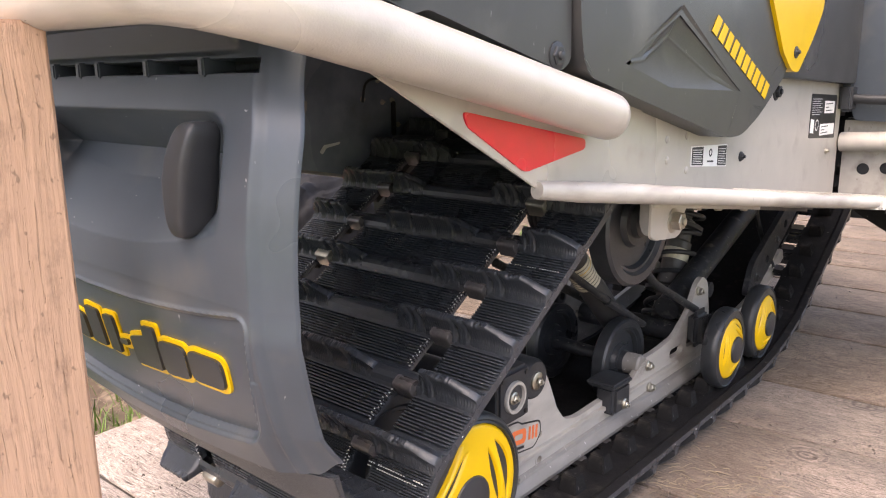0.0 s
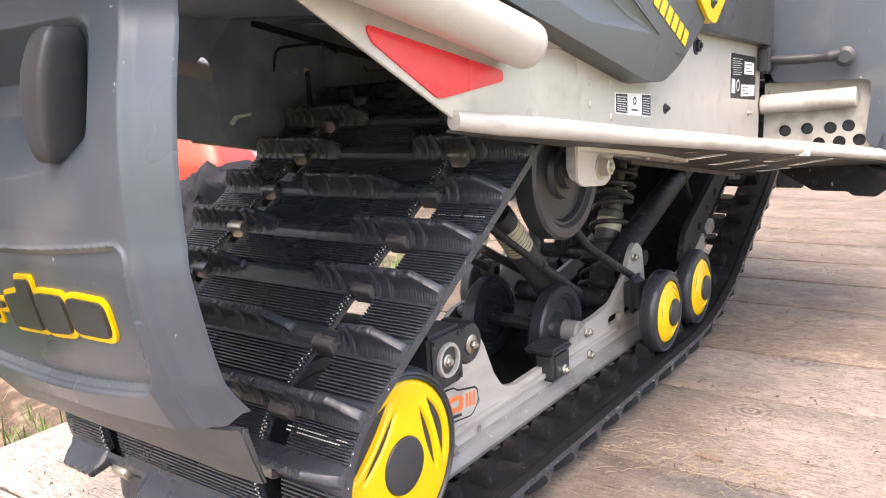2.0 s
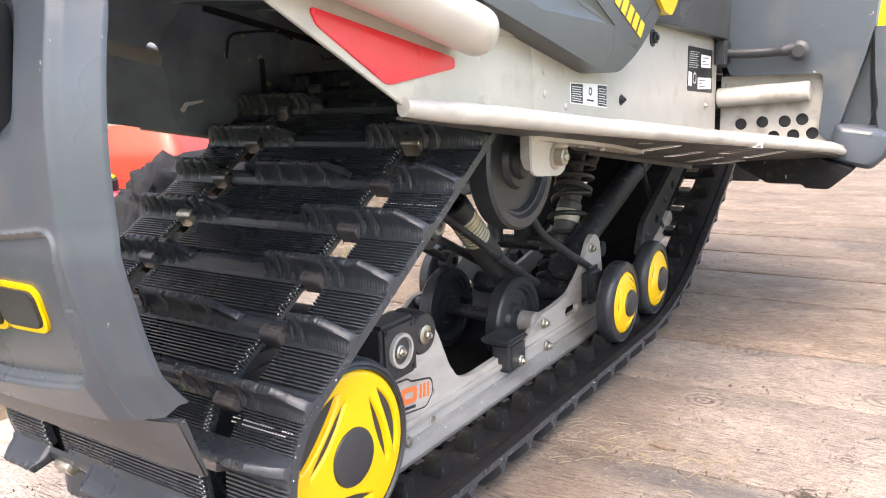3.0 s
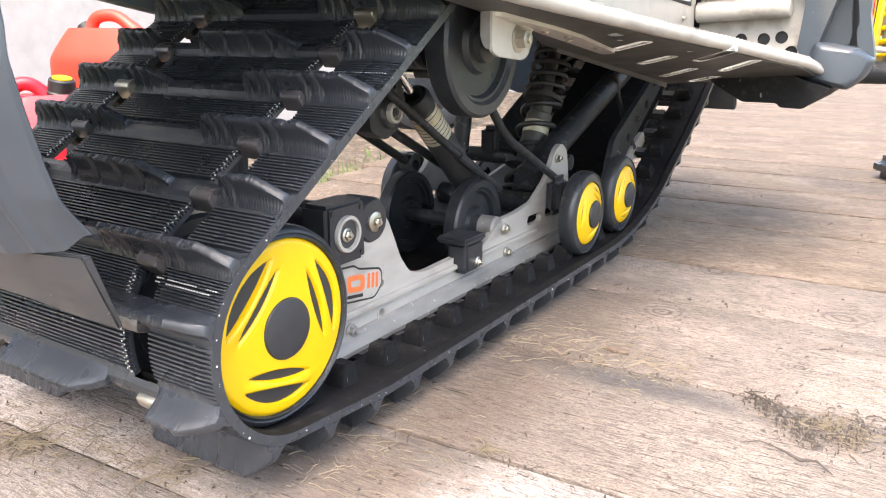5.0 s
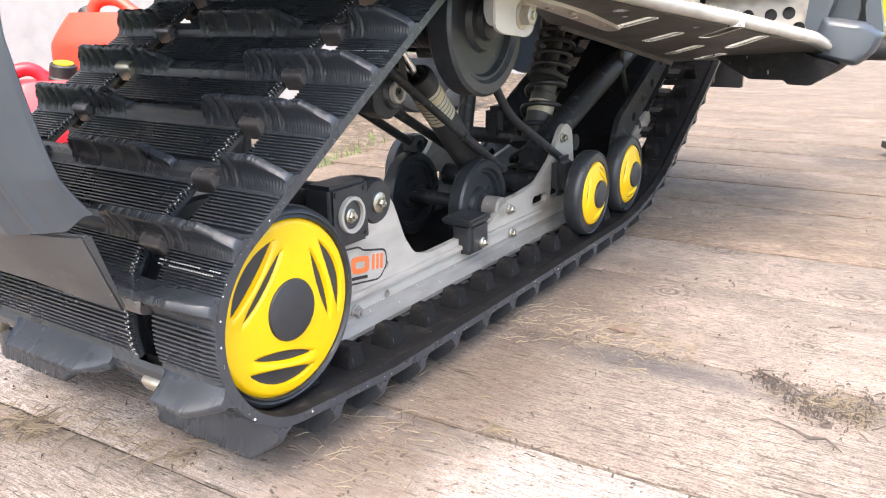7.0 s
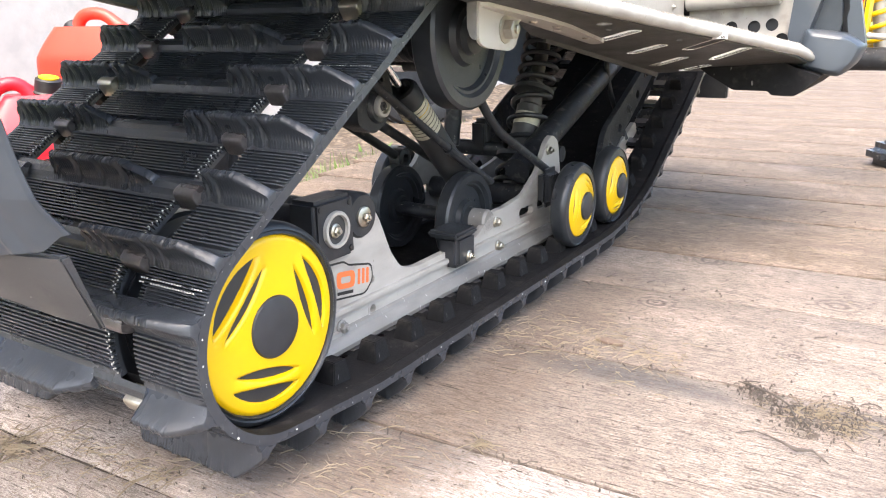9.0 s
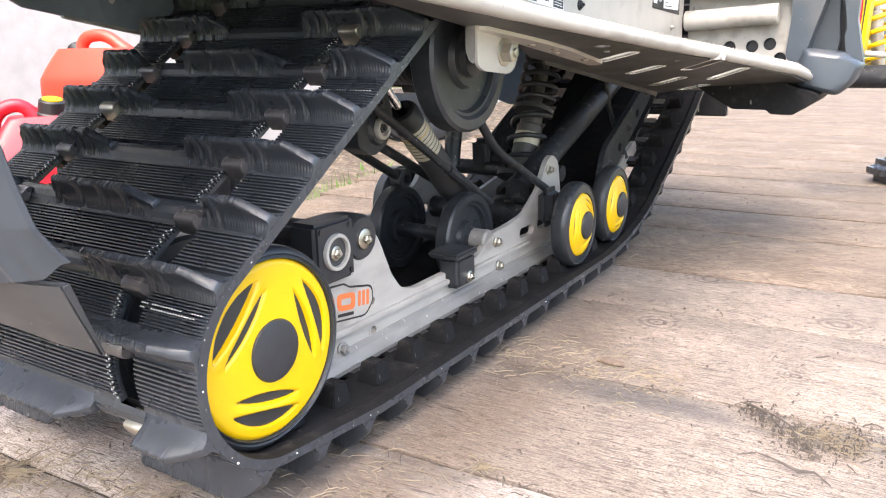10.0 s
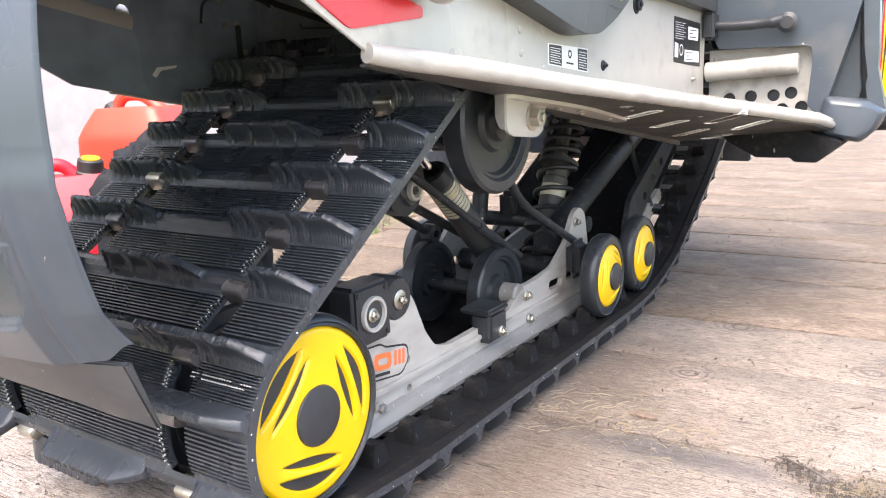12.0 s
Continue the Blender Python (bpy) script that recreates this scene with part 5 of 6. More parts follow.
shaped("side_panel", [(-0.205, 0.695), (-0.165, 0.683), (-0.150, 0.688), (0.045, 0.640), (0.062, 0.650), (0.060, 0.74), (-0.21, 0.76)], 0.122, 0.150, CHARCOAL, "charcoal plastic strip over the bumper tube", 0.005, 0.008)
shaped("side_panel", [(0.690, 0.630), (1.185, 0.612), (1.185, 0.80), (0.74, 0.80), (0.72, 0.70)], 0.118, 0.146, CHARCOAL, "charcoal plastic panel below the tank", 0.006)
shaped("yellow_panel", [(0.540, 0.80), (0.655, 0.668), (0.700, 0.640), (0.735, 0.636), (0.800, 0.690), (0.845, 0.740), (0.85, 0.80)], 0.147, 0.164, YELLOW, "yellow plastic trim panel", 0.004, 0.010)
bolt(sled, (0.150, 0.035, 0.655), (1, 0, 0), 0.010, 0.005, name="panel_screw", m=DARKPLASTIC)
bolt(sled, (0.150, -0.185, 0.705), (1, 0, 0), 0.010, 0.005, name="panel_screw", m=DARKPLASTIC)
bolt(sled, (0.164, 0.715, 0.668), (1, 0, 0), 0.007, 0.004, name="panel_screw", m=DARKPLASTIC)
# yellow name strip as ten plain bars
for i in range(10):
    f = i / 9
    yc, zc = 0.402 + 0.200 * f, 0.697 - 0.086 * f
    d = Vector((0.222, -0.094)).normalized()
    nrm = Vector((-d.y, d.x))
    w, h = 0.0084, 0.0130
    c = Vector((yc, zc))
    q = [tuple(c + d * (sx * w) + nrm * (sz * h) + d * (sz * 0.004)) for sx, sz in ((-1, -1), (1, -1), (1, 1), (-1, 1))]
    part("yellow_bar", plate(q, [], 0.1588, 0.1594), YELLOW, side)
shaped("seat_base", [(-0.20, 0.74), (1.18, 0.70), (1.18, 0.84), (-0.20, 0.84)], CX - 0.25, 0.128, DARKPLASTIC, "black seat base", 0.02, 0.03)

# -- footwell and front bodywork
def xz(y):
    return lambda u, v, w: Vector((u, y + w, v))


toe = part("toe_plate", plate([(0.124, 0.36), (0.36, 0.38), (0.36, 0.535), (0.124, 0.535)], [circle2(u, v, 0.0125, 18) for u, v in ((0.168, 0.432), (0.212, 0.436), (0.257, 0.437), (0.291, 0.441), (0.236, 0.405), (0.275, 0.408), (0.312, 0.412))], 0.0, 0.003, xz(1.222)), ALU, sled, "bare metal toe plate with round holes")
part("toe_backing", box((0.124, 1.235, 0.36), (0.36, 1.25, 0.54), 0.002), DARKPLASTIC, toe)
bm = lathe([(0, 0.0175), (0.002, 0.0205), (0.182, 0.0205), (0.184, 0.0185), (0.184, 0.0)], axis_at((0.124, 1.195, 0.490), (0.184, 0, 0.010)), 32)
part("foot_rail", bm, ALU, sled, "bright metal foot rail")
FACE = [(0.124, 0.60), (0.150, 0.536), (0.330, 0.534), (0.333, 0.50), (0.327, 0.415), (0.350, 0.394), (0.334, 0.364), (0.356, 0.357), (0.366, 0.433), (0.381, 0.487), (0.402, 0.56), (0.416, 0.62), (0.430, 0.80), (0.124, 0.80)]
fair = part("front_fairing", plate(round_poly(FACE, 0.010), [], 0.0, 0.05, xz(1.19), bevel=0.006), GREY, sled, "slate-grey front bodywork beside the footwell", 50)
POD = [(0.360, 0.434), (0.434, 0.424), (0.467, 0.403), (0.454, 0.368), (0.428, 0.342), (0.404, 0.346), (0.352, 0.357), (0.345, 0.375)]
bm = bmesh.new()
cx, cz = 0.41, 0.385
loops = []
for y, k in ((1.160, 0.70), (1.163, 0.82), (1.172, 0.94), (1.186, 1.0), (1.26, 1.0)):
    loops.append([bm.verts.new((cx + (u - cx) * k, y + 0.35 * max(0.0, u - 0.43), cz + (v - cz) * k)) for u, v in round_poly(POD, 0.010)])
for a, b in zip(loops, loops[1:]):
    for q in range(len(a)):
        bm.faces.new((a[q], a[(q + 1) % len(a)], b[(q + 1) % len(a)], b[q]))
bm.faces.new(loops[0])
bm.faces.new(loops[-1])
part("front_pod", bm, GREY, fair, "grey faceted lower corner of the bodywork", 30)
part("pod_recess", plate([(0.355, 0.425), (0.414, 0.425), (0.417, 0.445), (0.412, 0.49), (0.405, 0.60), (0.37, 0.60)], [], 0.0, 0.02, xz(1.243)), GREY, fair)
part("pod_slot", plate([(0.400, 0.42), (0.438, 0.42), (0.442, 0.62), (0.400, 0.62)], [], 0.0, 0.02, xz(1.285)), BLACK, fair, "dark slot in the bodywork")
part("pod_fin", plate(round_poly([(0.431, 0.468), (0.422, 0.52), (0.414, 0.62), (0.442, 0.62), (0.447, 0.52), (0.447, 0.485), (0.465, 0.404), (0.433, 0.423), (0.427, 0.455)], 0.004), [], 0.0, 0.04, xz(1.21), bevel=0.003), GREY, fair)
part("toe_strap", tube(rounded([(0.130, 1.17, 0.583), (0.20, 1.165, 0.580), (0.262, 1.165, 0.582), (0.280, 1.165, 0.586)], 0.02), [0.010] * 8 + [0.012] * (len(rounded([(0.130, 1.17, 0.583), (0.20, 1.165, 0.580), (0.262, 1.165, 0.582), (0.280, 1.165, 0.586)], 0.02)) - 8), 12), DARKPLASTIC, sled, "black rubber latch strap")
part("latch_pull", lathe([(0, 0.018), (0.012, 0.020), (0.018, 0.012), (0.018, 0)], axis_at((0.288, 1.172, 0.580), (0, -1, 0)), 24), DARKPLASTIC, sled)
part("hinge", box((0.124, 1.15, 0.555), (0.150, 1.19, 0.612), 0.006, 3), DARKPLASTIC, sled)
# the pan borrows the shade-darkened rubber
part("belly_pan", plate(round_poly([(0.15, 0.378), (0.19, 0.348), (0.246, 0.316), (0.311, 0.316), (0.318, 0.308), (0.360, 0.307), (0.393, 0.337), (0.402, 0.346), (0.347, 0.365), (0.335, 0.375), (0.286, 0.382)], 0.006), [], 0.0, 0.42, xz(1.13), bevel=0.004), SHADERUBBER, sled, "dark belly pan")
hood = part("hood_panel", plate(round_poly([(0.340, 0.40), (0.425, 0.406), (0.427, 0.443), (0.428, 0.50), (0.450, 0.85), (0.340, 0.85)], 0.008), [], 0.0, 0.12, xz(1.72), bevel=0.004), YELLOW, sled, "yellow and red front body side")
part("red_flash", plate([(0.396, 0.42), (0.408, 0.41), (0.414, 0.50), (0.410, 0.84), (0.398, 0.84), (0.402, 0.50)], [], -0.0012, -0.0004, xz(1.72)), RED, hood)
part("dark_flash", plate([(0.416, 0.45), (0.418, 0.45), (0.424, 0.60), (0.420, 0.84)], [], -0.0012, -0.0004, xz(1.72)), BLACK, hood)
part("ski_leg", tube([(0.30, 1.85, 0.347), (0.48, 1.85, 0.349), (0.66, 1.86, 0.335)], 0.030, 20), ARM, sled, "black lower suspension arm")
part("steering_rod", tube([(0.38, 1.80, 0.413), (0.47, 1.80, 0.405), (0.62, 1.82, 0.395)], 0.008, 12), ALU, sled)
a, b = Vector((0.415, 1.90, 0.62)), Vector((0.455, 1.90, 0.365))
f = axis_at(b, a - b)
part("front_spring", tube([f @ Vector((0.032 * math.cos(q), 0.032 * math.sin(q), 0.27 * q / (2 * math.pi * 8))) for q in [2 * math.pi * 8 * i / 200 for i in range(201)]], 0.0065, 10), YELLOW, sled, "yellow front coil spring")
part("front_shock", lathe([(0, 0.016), (0.15, 0.016), (0.155, 0.010), (0.27, 0.010)], f, 20), ALU, sled)

# -- frayed white cord ends beside the windows and on the belt edge
bm = bmesh.new()
rc = random.Random(11)
for k in range(-14, 10):
    for xw in (WIN[0][0], WIN[1][0]):
        for i in range(17):
            if rc.random() < 0.12:
                continue
            u = 0.22 + 0.58 * i / 17
            add_box(bm, (-0.0008, -0.0008, -0.0006), (0.0008, 0.0008, 0.0006), 0, 1, belt_frame(row_at(k + u), 0.0082, xw - 0.0012 - 0.0040 * (i % 2)))
    for i in range(4 if k in (-2, -1, 0) else 2):
        u, q = rc.random(), rc.uniform(0.15, 0.6 if k < 1 else 0.35)
        add_box(bm, (-0.0010, -0.0022 * q, -0.0018 * q), (0.0012 * q, 0.0022 * q, 0.0016 * q), 0.0006, 1, belt_frame(row_at(k + u), rc.uniform(0.001, 0.007), X_EDGE1 + 0.0003))
    for u in ((0.50, 0.57) if k == -1 else (0.52,) if k == 3 else ()):
        for i in range(22):
            if rc.random() < 0.8:
                add_box(bm, (-0.0009, -0.0006, -0.0006), (0.0009, 0.0006, 0.0006), 0, 1, belt_frame(row_at(k + u), 0.0083, 0.018 + 0.0036 * i))
part("cord_fray", bm, THREAD, track, "frayed white cord ends")["kind"] = "stuff"

# ---- things on and beside the deck ----
bm = box((-0.104, -0.462, -0.2), (-0.050, -0.356, 0.681), 0.003, 2)
post = part("timber_post", bm, POSTWOOD, None, smooth=40)
post.matrix_basis = Matrix.Translation((0, 0, 0))
me = post.data
for v in me.vertices:
    v.co = Vector((v.co.z, v.co.y, -v.co.x))
post.matrix_basis = Matrix(((0, 0, -1, 0), (0, 1, 0, 0), (1, 0, 0, 0), (0, 0, 0, 1)))
tagged(post, "upright timber post of fresh sawn pine standing at the deck", "post")


def can_body(w, d, h, shoulder, m, parent, draw=0.50):
    """A blow-moulded can: rounded square section, bulging sides, drawn in above the shoulder."""
    bm = bmesh.new()
    seg, rings, prev = 72, 40, None
    for j in range(rings + 1):
        z = j / rings
        k = 1.0 - 0.05 * (2 * z - 1) ** 4
        if z < 0.05:
            k *= 0.90 + 0.10 * math.sin(z / 0.05 * math.pi / 2)
        if z > shoulder:
            f = (z - shoulder) / (1 - shoulder)
            k *= 1.0 - draw * f ** 1.2
        band = 1 - 0.02 * math.exp(-((z - 0.30) / 0.03) ** 2) - 0.02 * math.exp(-((z - 0.62) / 0.03) ** 2)
        ring = []
        for i in range(seg):
            a = 2 * math.pi * i / seg
            c, s = math.cos(a), math.sin(a)
            q = (abs(c) ** 8 + abs(s) ** 8) ** (-1 / 8)
            ring.append(bm.verts.new((w / 2 * k * band * q * c, d / 2 * k * band * q * s, h * z)))
        if prev:
            for i in range(seg):
                bm.faces.new((prev[i], prev[(i + 1) % seg], ring[(i + 1) % seg], ring[i]))
        else:
            bm.faces.new(ring)
        prev = ring
    bm.faces.new(prev)
    return part("body", bm, m, parent, "", 60)


def jerry_can(at, turn, w, d, h, shoulder, m, cap_m, label, cap_u, grip, draw=0.50):
    """grip: points (u, height) of the handle as shares of width and height."""
    ob = thing("jerry_can", (0, 0, 0), label, "jerry can", "fuel cans by the wall")
    can_body(w, d, h, shoulder, m, ob, draw)
    pts = rounded([(w * u, 0, h * v) for u, v in grip], 0.05)
    part("handle", tube(pts, [0.026 if i in (0, len(pts) - 1) else 0.019 for i in range(len(pts))], 16), m, ob)
    f = axis_at((w * cap_u, 0, h * 0.95), (0.12, -0.22, 1) if cap_u > 0 else (-0.6, 0, 1))
    if cap_u < 0:
        f = f @ Matrix.Scale(0.72, 4)
    part("neck", lathe([(-0.03, 0.060), (0.0, 0.046), (0.025, 0.040)], f, 32), m, ob)
    bm = lathe([(0.022, 0.042), (0.028, 0.043), (0.032, 0.038), (0.062, 0.035), (0.066, 0.030)], f, 32)
    cap = part("cap", bm, BLACK, ob, "black ribbed screw cap")
    part("cap_disc", lathe([(0.0655, 0.026), (0.069, 0.026), (0.070, 0)], f, 28), cap_m, cap, "disc on the cap")
    ob.matrix_basis = Matrix.Translation(at) @ Matrix.Rotation(radians(turn), 4, "Z")
    return ob


jerry_can((-1.53, 0.735, -0.14), 58, 0.34, 0.24, 0.42, 0.66, CANRED, YELLOW, "red plastic jerry can with a yellow-topped black cap", 0.08, ((-0.40, 0.84), (-0.32, 1.04), (-0.14, 1.09), (0.0, 0.96)))
jerry_can((-1.66, 1.05, -0.14), 20, 0.34, 0.26, 0.60, 0.84, CANORANGE, BLACK, "orange plastic jerry can standing by the wall", -0.24, ((-0.26, 0.97), (-0.18, 1.06), (0.05, 1.07), (0.30, 0.95)), 0.30)
jerry_can((-1.50, 0.40, -0.14), 40, 0.27, 0.19, 0.33, 0.68, CANORANGE, YELLOW, "small orange plastic jerry can", 0.12, ((-0.42, 0.84), (-0.34, 1.06), (-0.10, 1.10), (0.10, 0.96)))

bm = bmesh.new()
bmesh.ops.create_icosphere(bm, subdivisions=5, radius=1)
for v in bm.verts:
    p = v.co.copy()
    k = 1 + 0.16 * noise.fractal(p * 2.2, 1, 2, 4) + 0.05 * abs(noise.noise(p * 9))
    fold = 0.030 * abs(noise.noise(Vector((p.y * 6 + p.z * 5, p.z * 4 - p.y * 3, 2)))) 
    zz = math.copysign(abs(p.z) ** 0.45, p.z)
    v.co = Vector((p.x * 0.13 * k - fold, math.copysign(abs(p.y) ** 0.6, p.y) * 0.235 * k, max(-0.235, zz * 0.255 * k - fold)))
bag = part("cloth_bag", bm, BAG, None, smooth=180)
bag.matrix_basis = Matrix.Translation((-1.13, 0.800, 0.130))
tagged(bag, "crumpled dark navy cloth bag standing on the soil", "bag")

# blue barrel standing in the grass
drum = thing("plastic_barrel", (0, 0, 0), "dark blue plastic barrel standing in the grass", "barrel")
part("body", lathe([(0, 0.25), (0.02, 0.27), (0.28, 0.285), (0.30, 0.292), (0.32, 0.285), (0.58, 0.285), (0.60, 0.292), (0.62, 0.285), (0.86, 0.27), (0.90, 0.25)], Matrix(), 48), BLUE, drum)
part("lid", lathe([(0.89, 0.25), (0.90, 0.255), (0.93, 0.25), (0.935, 0.23), (0.92, 0.22), (0.92, 0)], Matrix(), 48), BLUE, drum)
drum.matrix_basis = Matrix.Translation((-1.90, -0.25, -0.14))

# worn tyre lying by the wall
tyre = thing("old_tyre", (0, 0, 0), "worn black tyre lying by the wall", "tyre")
part("casing", lathe([(0, 0.20), (0.0, 0.26), (0.02, 0.30), (0.05, 0.315), (0.13, 0.315), (0.16, 0.30), (0.18, 0.26), (0.18, 0.20), (0.15, 0.19), (0.03, 0.19), (0, 0.20)], Matrix(), 64), TYRE, tyre)
bm = bmesh.new()
for i in range(40):
    a = 2 * math.pi * i / 40
    for j, z in enumerate((0.048, 0.078, 0.108)):
        add_box(bm, (0.308, -0.015, z), (0.324, 0.015, z + 0.024), 0.003, 1, Matrix.Rotation(a + 0.08 * (j % 2), 4, "Z"))
part("tread", bm, TYRE, tyre, "blocky tread")["kind"] = "stuff"
tyre.matrix_basis = Matrix.Translation((-2.19, 3.60, 0.13)) @ Matrix.Rotation(radians(40), 4, "Z") @ Matrix.Rotation(radians(80), 4, "X")

# dark rubber foot of a stand, further along the deck
foot = thing("rubber_foot", (0, 0, 0), "dark rubber stand foot on the deck boards", "stand foot")
bm = bmesh.new()
add_box(bm, (-0.10, -0.07, 0.0), (0.10, 0.07, 0.07), 0.025, 3)
part("pad", bm, TYRE, foot)
part("stem", lathe([(0.05, 0.075), (0.08, 0.060), (0.11, 0.045), (0.115, 0.030), (0.22, 0.028)], Matrix(), 20), ARM, foot)
foot.matrix_basis = Matrix.Translation((0.545, 2.26, 0.009)) @ Matrix.Rotation(radians(30), 4, "Z")

# ---- grass and litter ----
def blades(name, count, area, height, m, seed, label, base, lean=0.5, thick=0.0016):
    r = random.Random(seed)
    verts, faces = [], []
    for _ in range(count):
        x, y, z = area(r)
        a, hgt, ln = r.uniform(0, 6.28), height * r.uniform(0.4, 1.2), r.uniform(0.1, lean)
        dx, dy = math.cos(a), math.sin(a)
        w = thick * r.uniform(0.7, 1.5)
        i = len(verts)
        for f in (0, 0.5, 1):
            px, py, pz = x + dx * ln * hgt * f * f, y + dy * ln * hgt * f * f, z + hgt * f * (1 - 0.25 * f * ln)
            ww = w * (1 - 0.85 * f)
            verts += [(px - dy * ww, py + dx * ww, pz), (px + dy * ww, py - dx * ww, pz)]
        faces += [(i, i + 1, i + 3, i + 2), (i + 2, i + 3, i + 5, i + 4)]
    me = bpy.data.meshes.new("mesh")
    me.from_pydata(verts, [], faces)
    me.materials.append(m)
    return tagged(new(name, me), label, base, kind="stuff")


def deck_edge(y):
    return -0.744 - 0.147 * y


def near_edge(r):
    y = r.uniform(-1.6, 5.0)
    d = abs(r.gauss(0.0, 0.22))
    return deck_edge(y) - 0.02 - d, y, -0.13


def clump(r):
    cy = r.choice((-1.0, -0.85, -0.6, -0.3, -0.1, 0.15, 1.3, 1.5, 1.7, 1.85, 2.1, 2.6, 3.2))
    y = cy + r.gauss(0, 0.10)
    return deck_edge(y) - 0.12 - abs(r.gauss(0, 0.14)), y, -0.13


blades("grass", 1900, clump, 0.08, GRASS, 3, "green grass tufts along the deck edge", "grass", 0.8, 0.0022)
def lush(r):
    y = r.uniform(-0.80, -0.06)
    return deck_edge(y) - 0.03 - 1.15 * r.random() ** 0.8, y + r.gauss(0, 0.05), -0.14


blades("grass", 5200, lush, 0.13, GRASS, 13, "tall green grass behind the deck", "grass", 0.9, 0.0026)
def weed(r):
    cy = r.choice((1.15, 1.32, 1.45, 1.62, 1.78, 2.0, 2.4, 2.9))
    y = cy + r.gauss(0, 0.05)
    return deck_edge(y) - 0.10 - abs(r.gauss(0, 0.16)), y, -0.13


blades("weeds", 420, weed, 0.055, GRASS, 17, "low broad-leaved weeds in the soil", "weeds", 1.8, 0.0085)
blades("dry_grass", 2600, near_edge, 0.05, STRAW, 4, "dry yellow grass along the deck edge", "grass", 1.6, 0.0014)


def strands(name, count, place, length, m, seed, label, cat, thick):
    """Loose bits lying on the boards: thin bent strands of triangular section."""
    r = random.Random(seed)
    verts, faces = [], []
    for _ in range(count):
        x, y = place(r)
        a, L, bend, w = r.gauss(0, 1.1), length * r.choice((0.2, 0.3, 0.5, 0.8, 1.3)), r.uniform(-0.45, 0.45), thick * r.uniform(0.6, 1.5)
        i = len(verts)
        for k in range(4):
            ang = a + bend * (k / 3 - 0.5)
            px, py = x + L * (k / 3) * math.cos(ang), y + L * (k / 3) * math.sin(ang)
            pz = 0.0130 + 0.003 * math.sin(math.pi * k / 3) * r.random()
            nx_, ny_ = -math.sin(ang) * w, math.cos(ang) * w
            verts += [(px - nx_, py - ny_, pz - 0.001), (px + nx_, py + ny_, pz - 0.001), (px, py, pz + w * 1.3)]
        for k in range(3):
            b0 = i + 3 * k
            faces += [(b0, b0 + 1, b0 + 4, b0 + 3), (b0 + 1, b0 + 2, b0 + 5, b0 + 4), (b0 + 2, b0, b0 + 3, b0 + 5)]
    me = bpy.data.meshes.new("mesh")
    me.from_pydata(verts, [], faces)
    me.materials.append(m)
    return tagged(new(name, me), label, cat, kind="stuff")


def litter_spot(r):
    c = r.random()
    if c < 0.20:
        return r.gauss(0.535, 0.026), r.gauss(0.390, 0.018)
    if c < 0.32:
        return r.gauss(-0.20, 0.06), r.gauss(-0.125, 0.03)
    if c < 0.45:
        return r.gauss(0.12, 0.05), r.gauss(0.04, 0.06)
    if c < 0.48:
        return r.gauss(0.222, 0.003), r.gauss(0.136, 0.004)
    if c < 0.80:
        return r.uniform(0.08, 0.35), r.gauss(0.45, 0.05)
    return r.uniform(-0.6, 1.2), r.uniform(-0.3, 2.2)


strands("straw_bits", 900, litter_spot, 0.022, STRAW, 8, "scattered dry straw bits on the deck", "straw", 0.00008)


def tuft_spot(r):
    """Straw swept together behind the sled and along the seam beside the wheel."""
    c = r.random()
    if c < 0.55:
        return r.gauss(-0.222, 0.022), r.gauss(-0.132, 0.013)
    if c < 0.80:
        f = r.random()
        return -0.20 + 0.17 * f + r.gauss(0, 0.008), -0.093 + 0.006 * f + r.gauss(0, 0.006)
    return r.gauss(-0.035, 0.016), r.gauss(-0.080, 0.016)


strands("straw_tuft", 300, tuft_spot, 0.026, STRAW, 31, "loose tuft of dry straw on the boards", "straw", 0.00009)


def bark_spot(r):
    c = r.random()
    if c < 0.15:
        f = r.random()
        return 0.43 + 0.10 * f + r.gauss(0, 0.008), 0.43 - 0.09 * f + r.gauss(0, 0.012)
    if c < 0.36:
        return r.gauss(0.53, 0.035), r.gauss(0.39, 0.03)
    if c < 0.62:
        return r.uniform(-0.6, 1.0), r.choice((-0.08, 0.123, 0.42, 0.751)) + r.gauss(0, 0.008)
    return r.uniform(-0.3, 1.2), r.uniform(-0.2, 2.2)


strands("bark_crumbs", 900, bark_spot, 0.0034, BARK, 9, "dark bark crumbs scattered on the deck", "bark", 0.0009)
strands("moss_scraps", 220, bark_spot, 0.016, BARK, 19, "dark dry moss scraps scattered on the deck", "moss", 0.00035)
twig = part("twig", tube([(0.428, 0.434, 0.013), (0.445, 0.420, 0.018), (0.468, 0.416, 0.015), (0.480, 0.402, 0.018), (0.492, 0.397, 0.014), (0.500, 0.375, 0.015), (0.514, 0.348, 0.012)], [0.0008, 0.0014, 0.0011, 0.0015, 0.0010, 0.0012, 0.0005], 8), BARK, None)
tagged(twig, "crooked dark twig lying on the boards", "twig")
twig = part("twig", tube([(0.452, 0.303, 0.012), (0.470, 0.312, 0.015), (0.485, 0.312, 0.013), (0.500, 0.300, 0.016), (0.515, 0.295, 0.014), (0.530, 0.298, 0.016), (0.547, 0.286, 0.012)], [0.0006, 0.0010, 0.0009, 0.0014, 0.0022, 0.0014, 0.0006], 8), BARK, None)
tagged(twig, "short dark twig lying on the boards", "twig")
chip = part("wood_chip", plate([(0.222, 0.474), (0.240, 0.468), (0.265, 0.470), (0.262, 0.481), (0.238, 0.484), (0.226, 0.482)], [], 0.0105, 0.0135, lambda u, v, w: Vector((u, v, w))), CHIPWOOD, None)
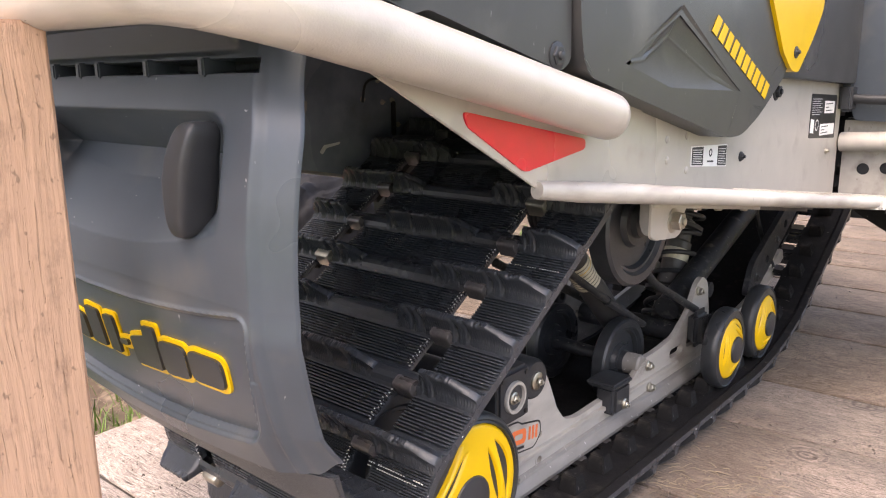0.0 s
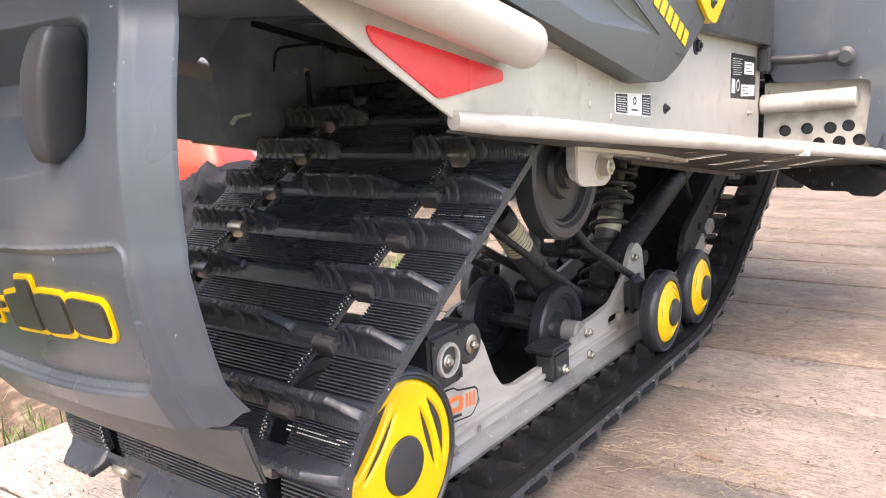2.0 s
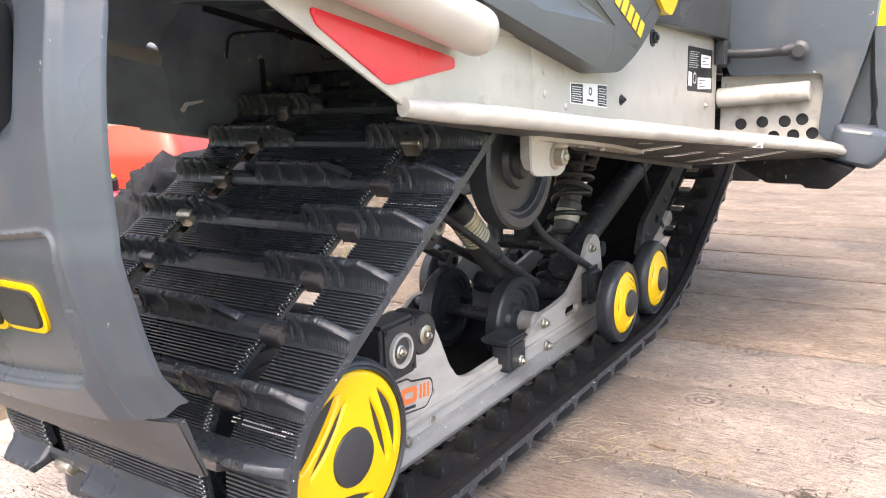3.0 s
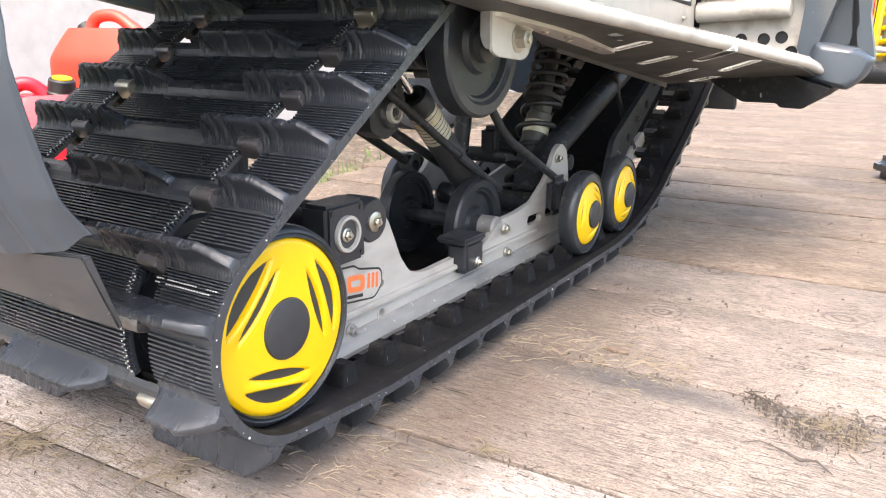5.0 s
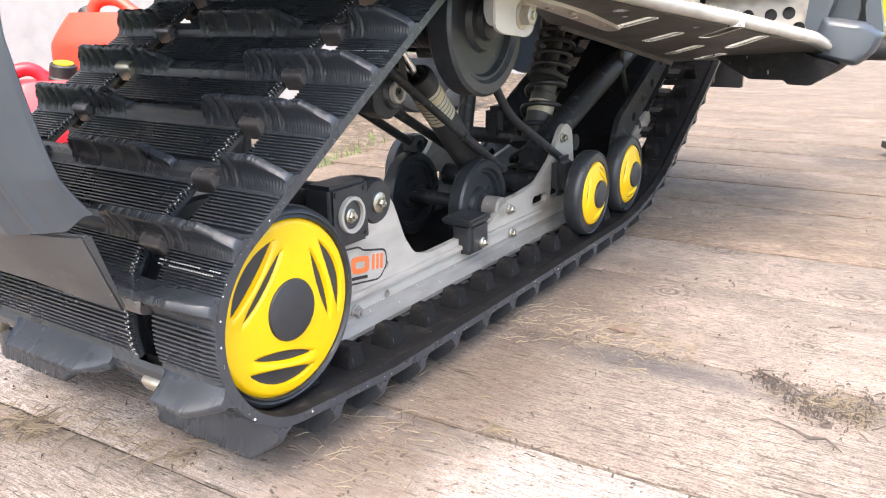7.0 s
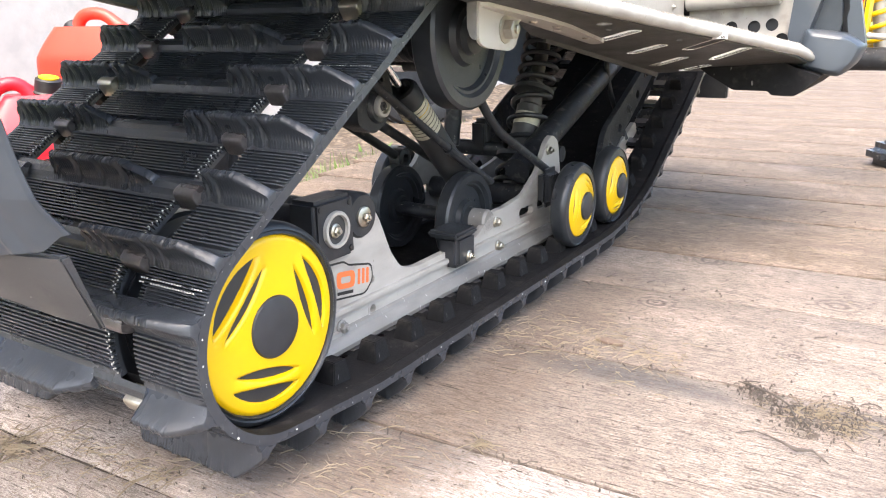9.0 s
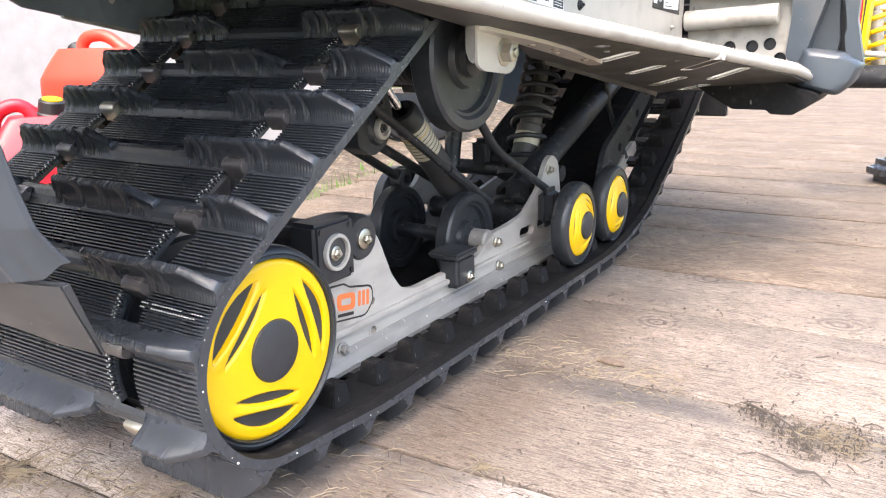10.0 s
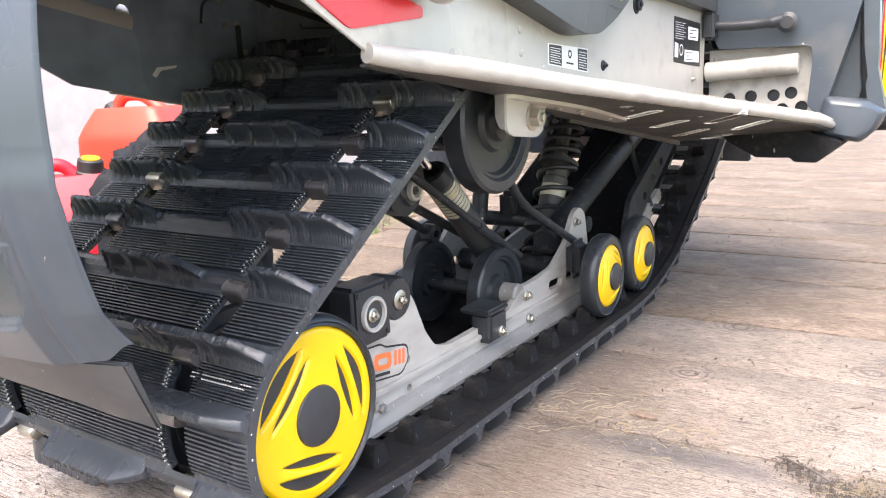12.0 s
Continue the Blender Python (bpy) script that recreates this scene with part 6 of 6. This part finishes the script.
tagged(chip, "brown splinter of wood on the deck", "wood chip")

# ---- deck boards, each its own piece ----
deck = thing("deck_floor", (0, 0, -0.05), "weathered pale wooden deck of wide boards laid side by side", "deck", kind="structure")
TURN = Matrix.Rotation(0.048, 4, "Z")
SEAMS = [-2.56, -2.31, -2.03, -1.77, -1.49, -1.21, -0.94, -0.66, -0.385, -0.096, 0.118, 0.408, 0.718, 0.955, 1.325, 1.585, 1.84, 2.115, 2.36, 2.62, 2.90, 3.15, 3.45, 3.75, 4.05, 4.40, 4.75, 5.1, 5.5, 5.9, 6.3, 6.7, 7.1, 7.5, 7.9, 8.3, 8.7, 9.1, 9.5, 9.9, 10.3, 10.7, 11.1, 11.5]
rb2 = random.Random(21)
for a, b in zip(SEAMS, SEAMS[1:]):
    gap, n = rb2.uniform(0.0018, 0.0032) + (0.0045 if a > 0.9 else 0.0), 110
    xa, xb = deck_edge((a + b) / 2) + rb2.uniform(-0.02, 0.02), 3.2
    lift = 0.0095 - rb2.uniform(0.0, 0.0010)
    w = b - a
    bm = bmesh.new()
    rings = []
    for i in range(n + 1):
        x = xa + (xb - xa) * i / n
        e0 = (0.0012 if a < 0.9 else 0.0030) * noise.noise(Vector((x * 7, a * 3, 1))) + 0.0012 * noise.noise(Vector((x * 31, a * 3, 1)))
        e1 = (0.0012 if b < 0.9 else 0.0030) * noise.noise(Vector((x * 7, b * 3, 2))) + 0.0012 * noise.noise(Vector((x * 31, b * 3, 2)))
        cup = 0.0015 * noise.noise(Vector((x * 1.1, a, 5)))
        y0, y1 = gap + e0, w - gap + e1
        sec = [(y0, -0.045), (y0, -0.006), (y0 + 0.0008, -0.0010), (y0 + 0.0025, 0.0), (w * 0.3, cup - 0.0005), (w * 0.7, cup - 0.0005), (y1 - 0.0025, 0.0), (y1 - 0.0008, -0.0010), (y1, -0.006), (y1, -0.045)]
        rings.append([bm.verts.new((x, y - w / 2, z)) for y, z in sec])
    for p, q in zip(rings, rings[1:]):
        for k in range(len(p)):
            bm.faces.new((p[k], p[(k + 1) % len(p)], q[(k + 1) % len(p)], q[k]))
    bm.faces.new(rings[0])
    bm.faces.new(rings[-1])
    # boards behind the sled use the wood lightened for stronger light
    pl = new("deck_board", mesh_of(bm, LITWOOD if a < -0.09 else DECKWOOD if a < 0.9 else OLDWOOD, 50))
    under(pl, deck)
    pl.matrix_basis = TURN @ Matrix.Translation((0, (a + b) / 2, lift))

# dark soil packed into the seams
bm = bmesh.new()
for s in SEAMS[1:-1]:
    prev = None
    for i in range(81):
        x = deck_edge(s) + 0.02 + (3.15 - deck_edge(s)) * i / 80
        z = 0.0040 + 0.0030 * noise.noise(Vector((x * 9, s, 4)))
        row = [bm.verts.new((x, s - 0.0075, z)), bm.verts.new((x, s + 0.0075, z)), bm.verts.new((x, s + 0.0075, z - 0.02)), bm.verts.new((x, s - 0.0075, z - 0.02))]
        if prev:
            for k in range(4):
                bm.faces.new((prev[k], prev[(k + 1) % 4], row[(k + 1) % 4], row[k]))
        prev = row
dirt = part("seam_soil", bm, SEAMDIRT, deck)
dirt.matrix_basis = TURN
dirt["kind"] = "stuff"
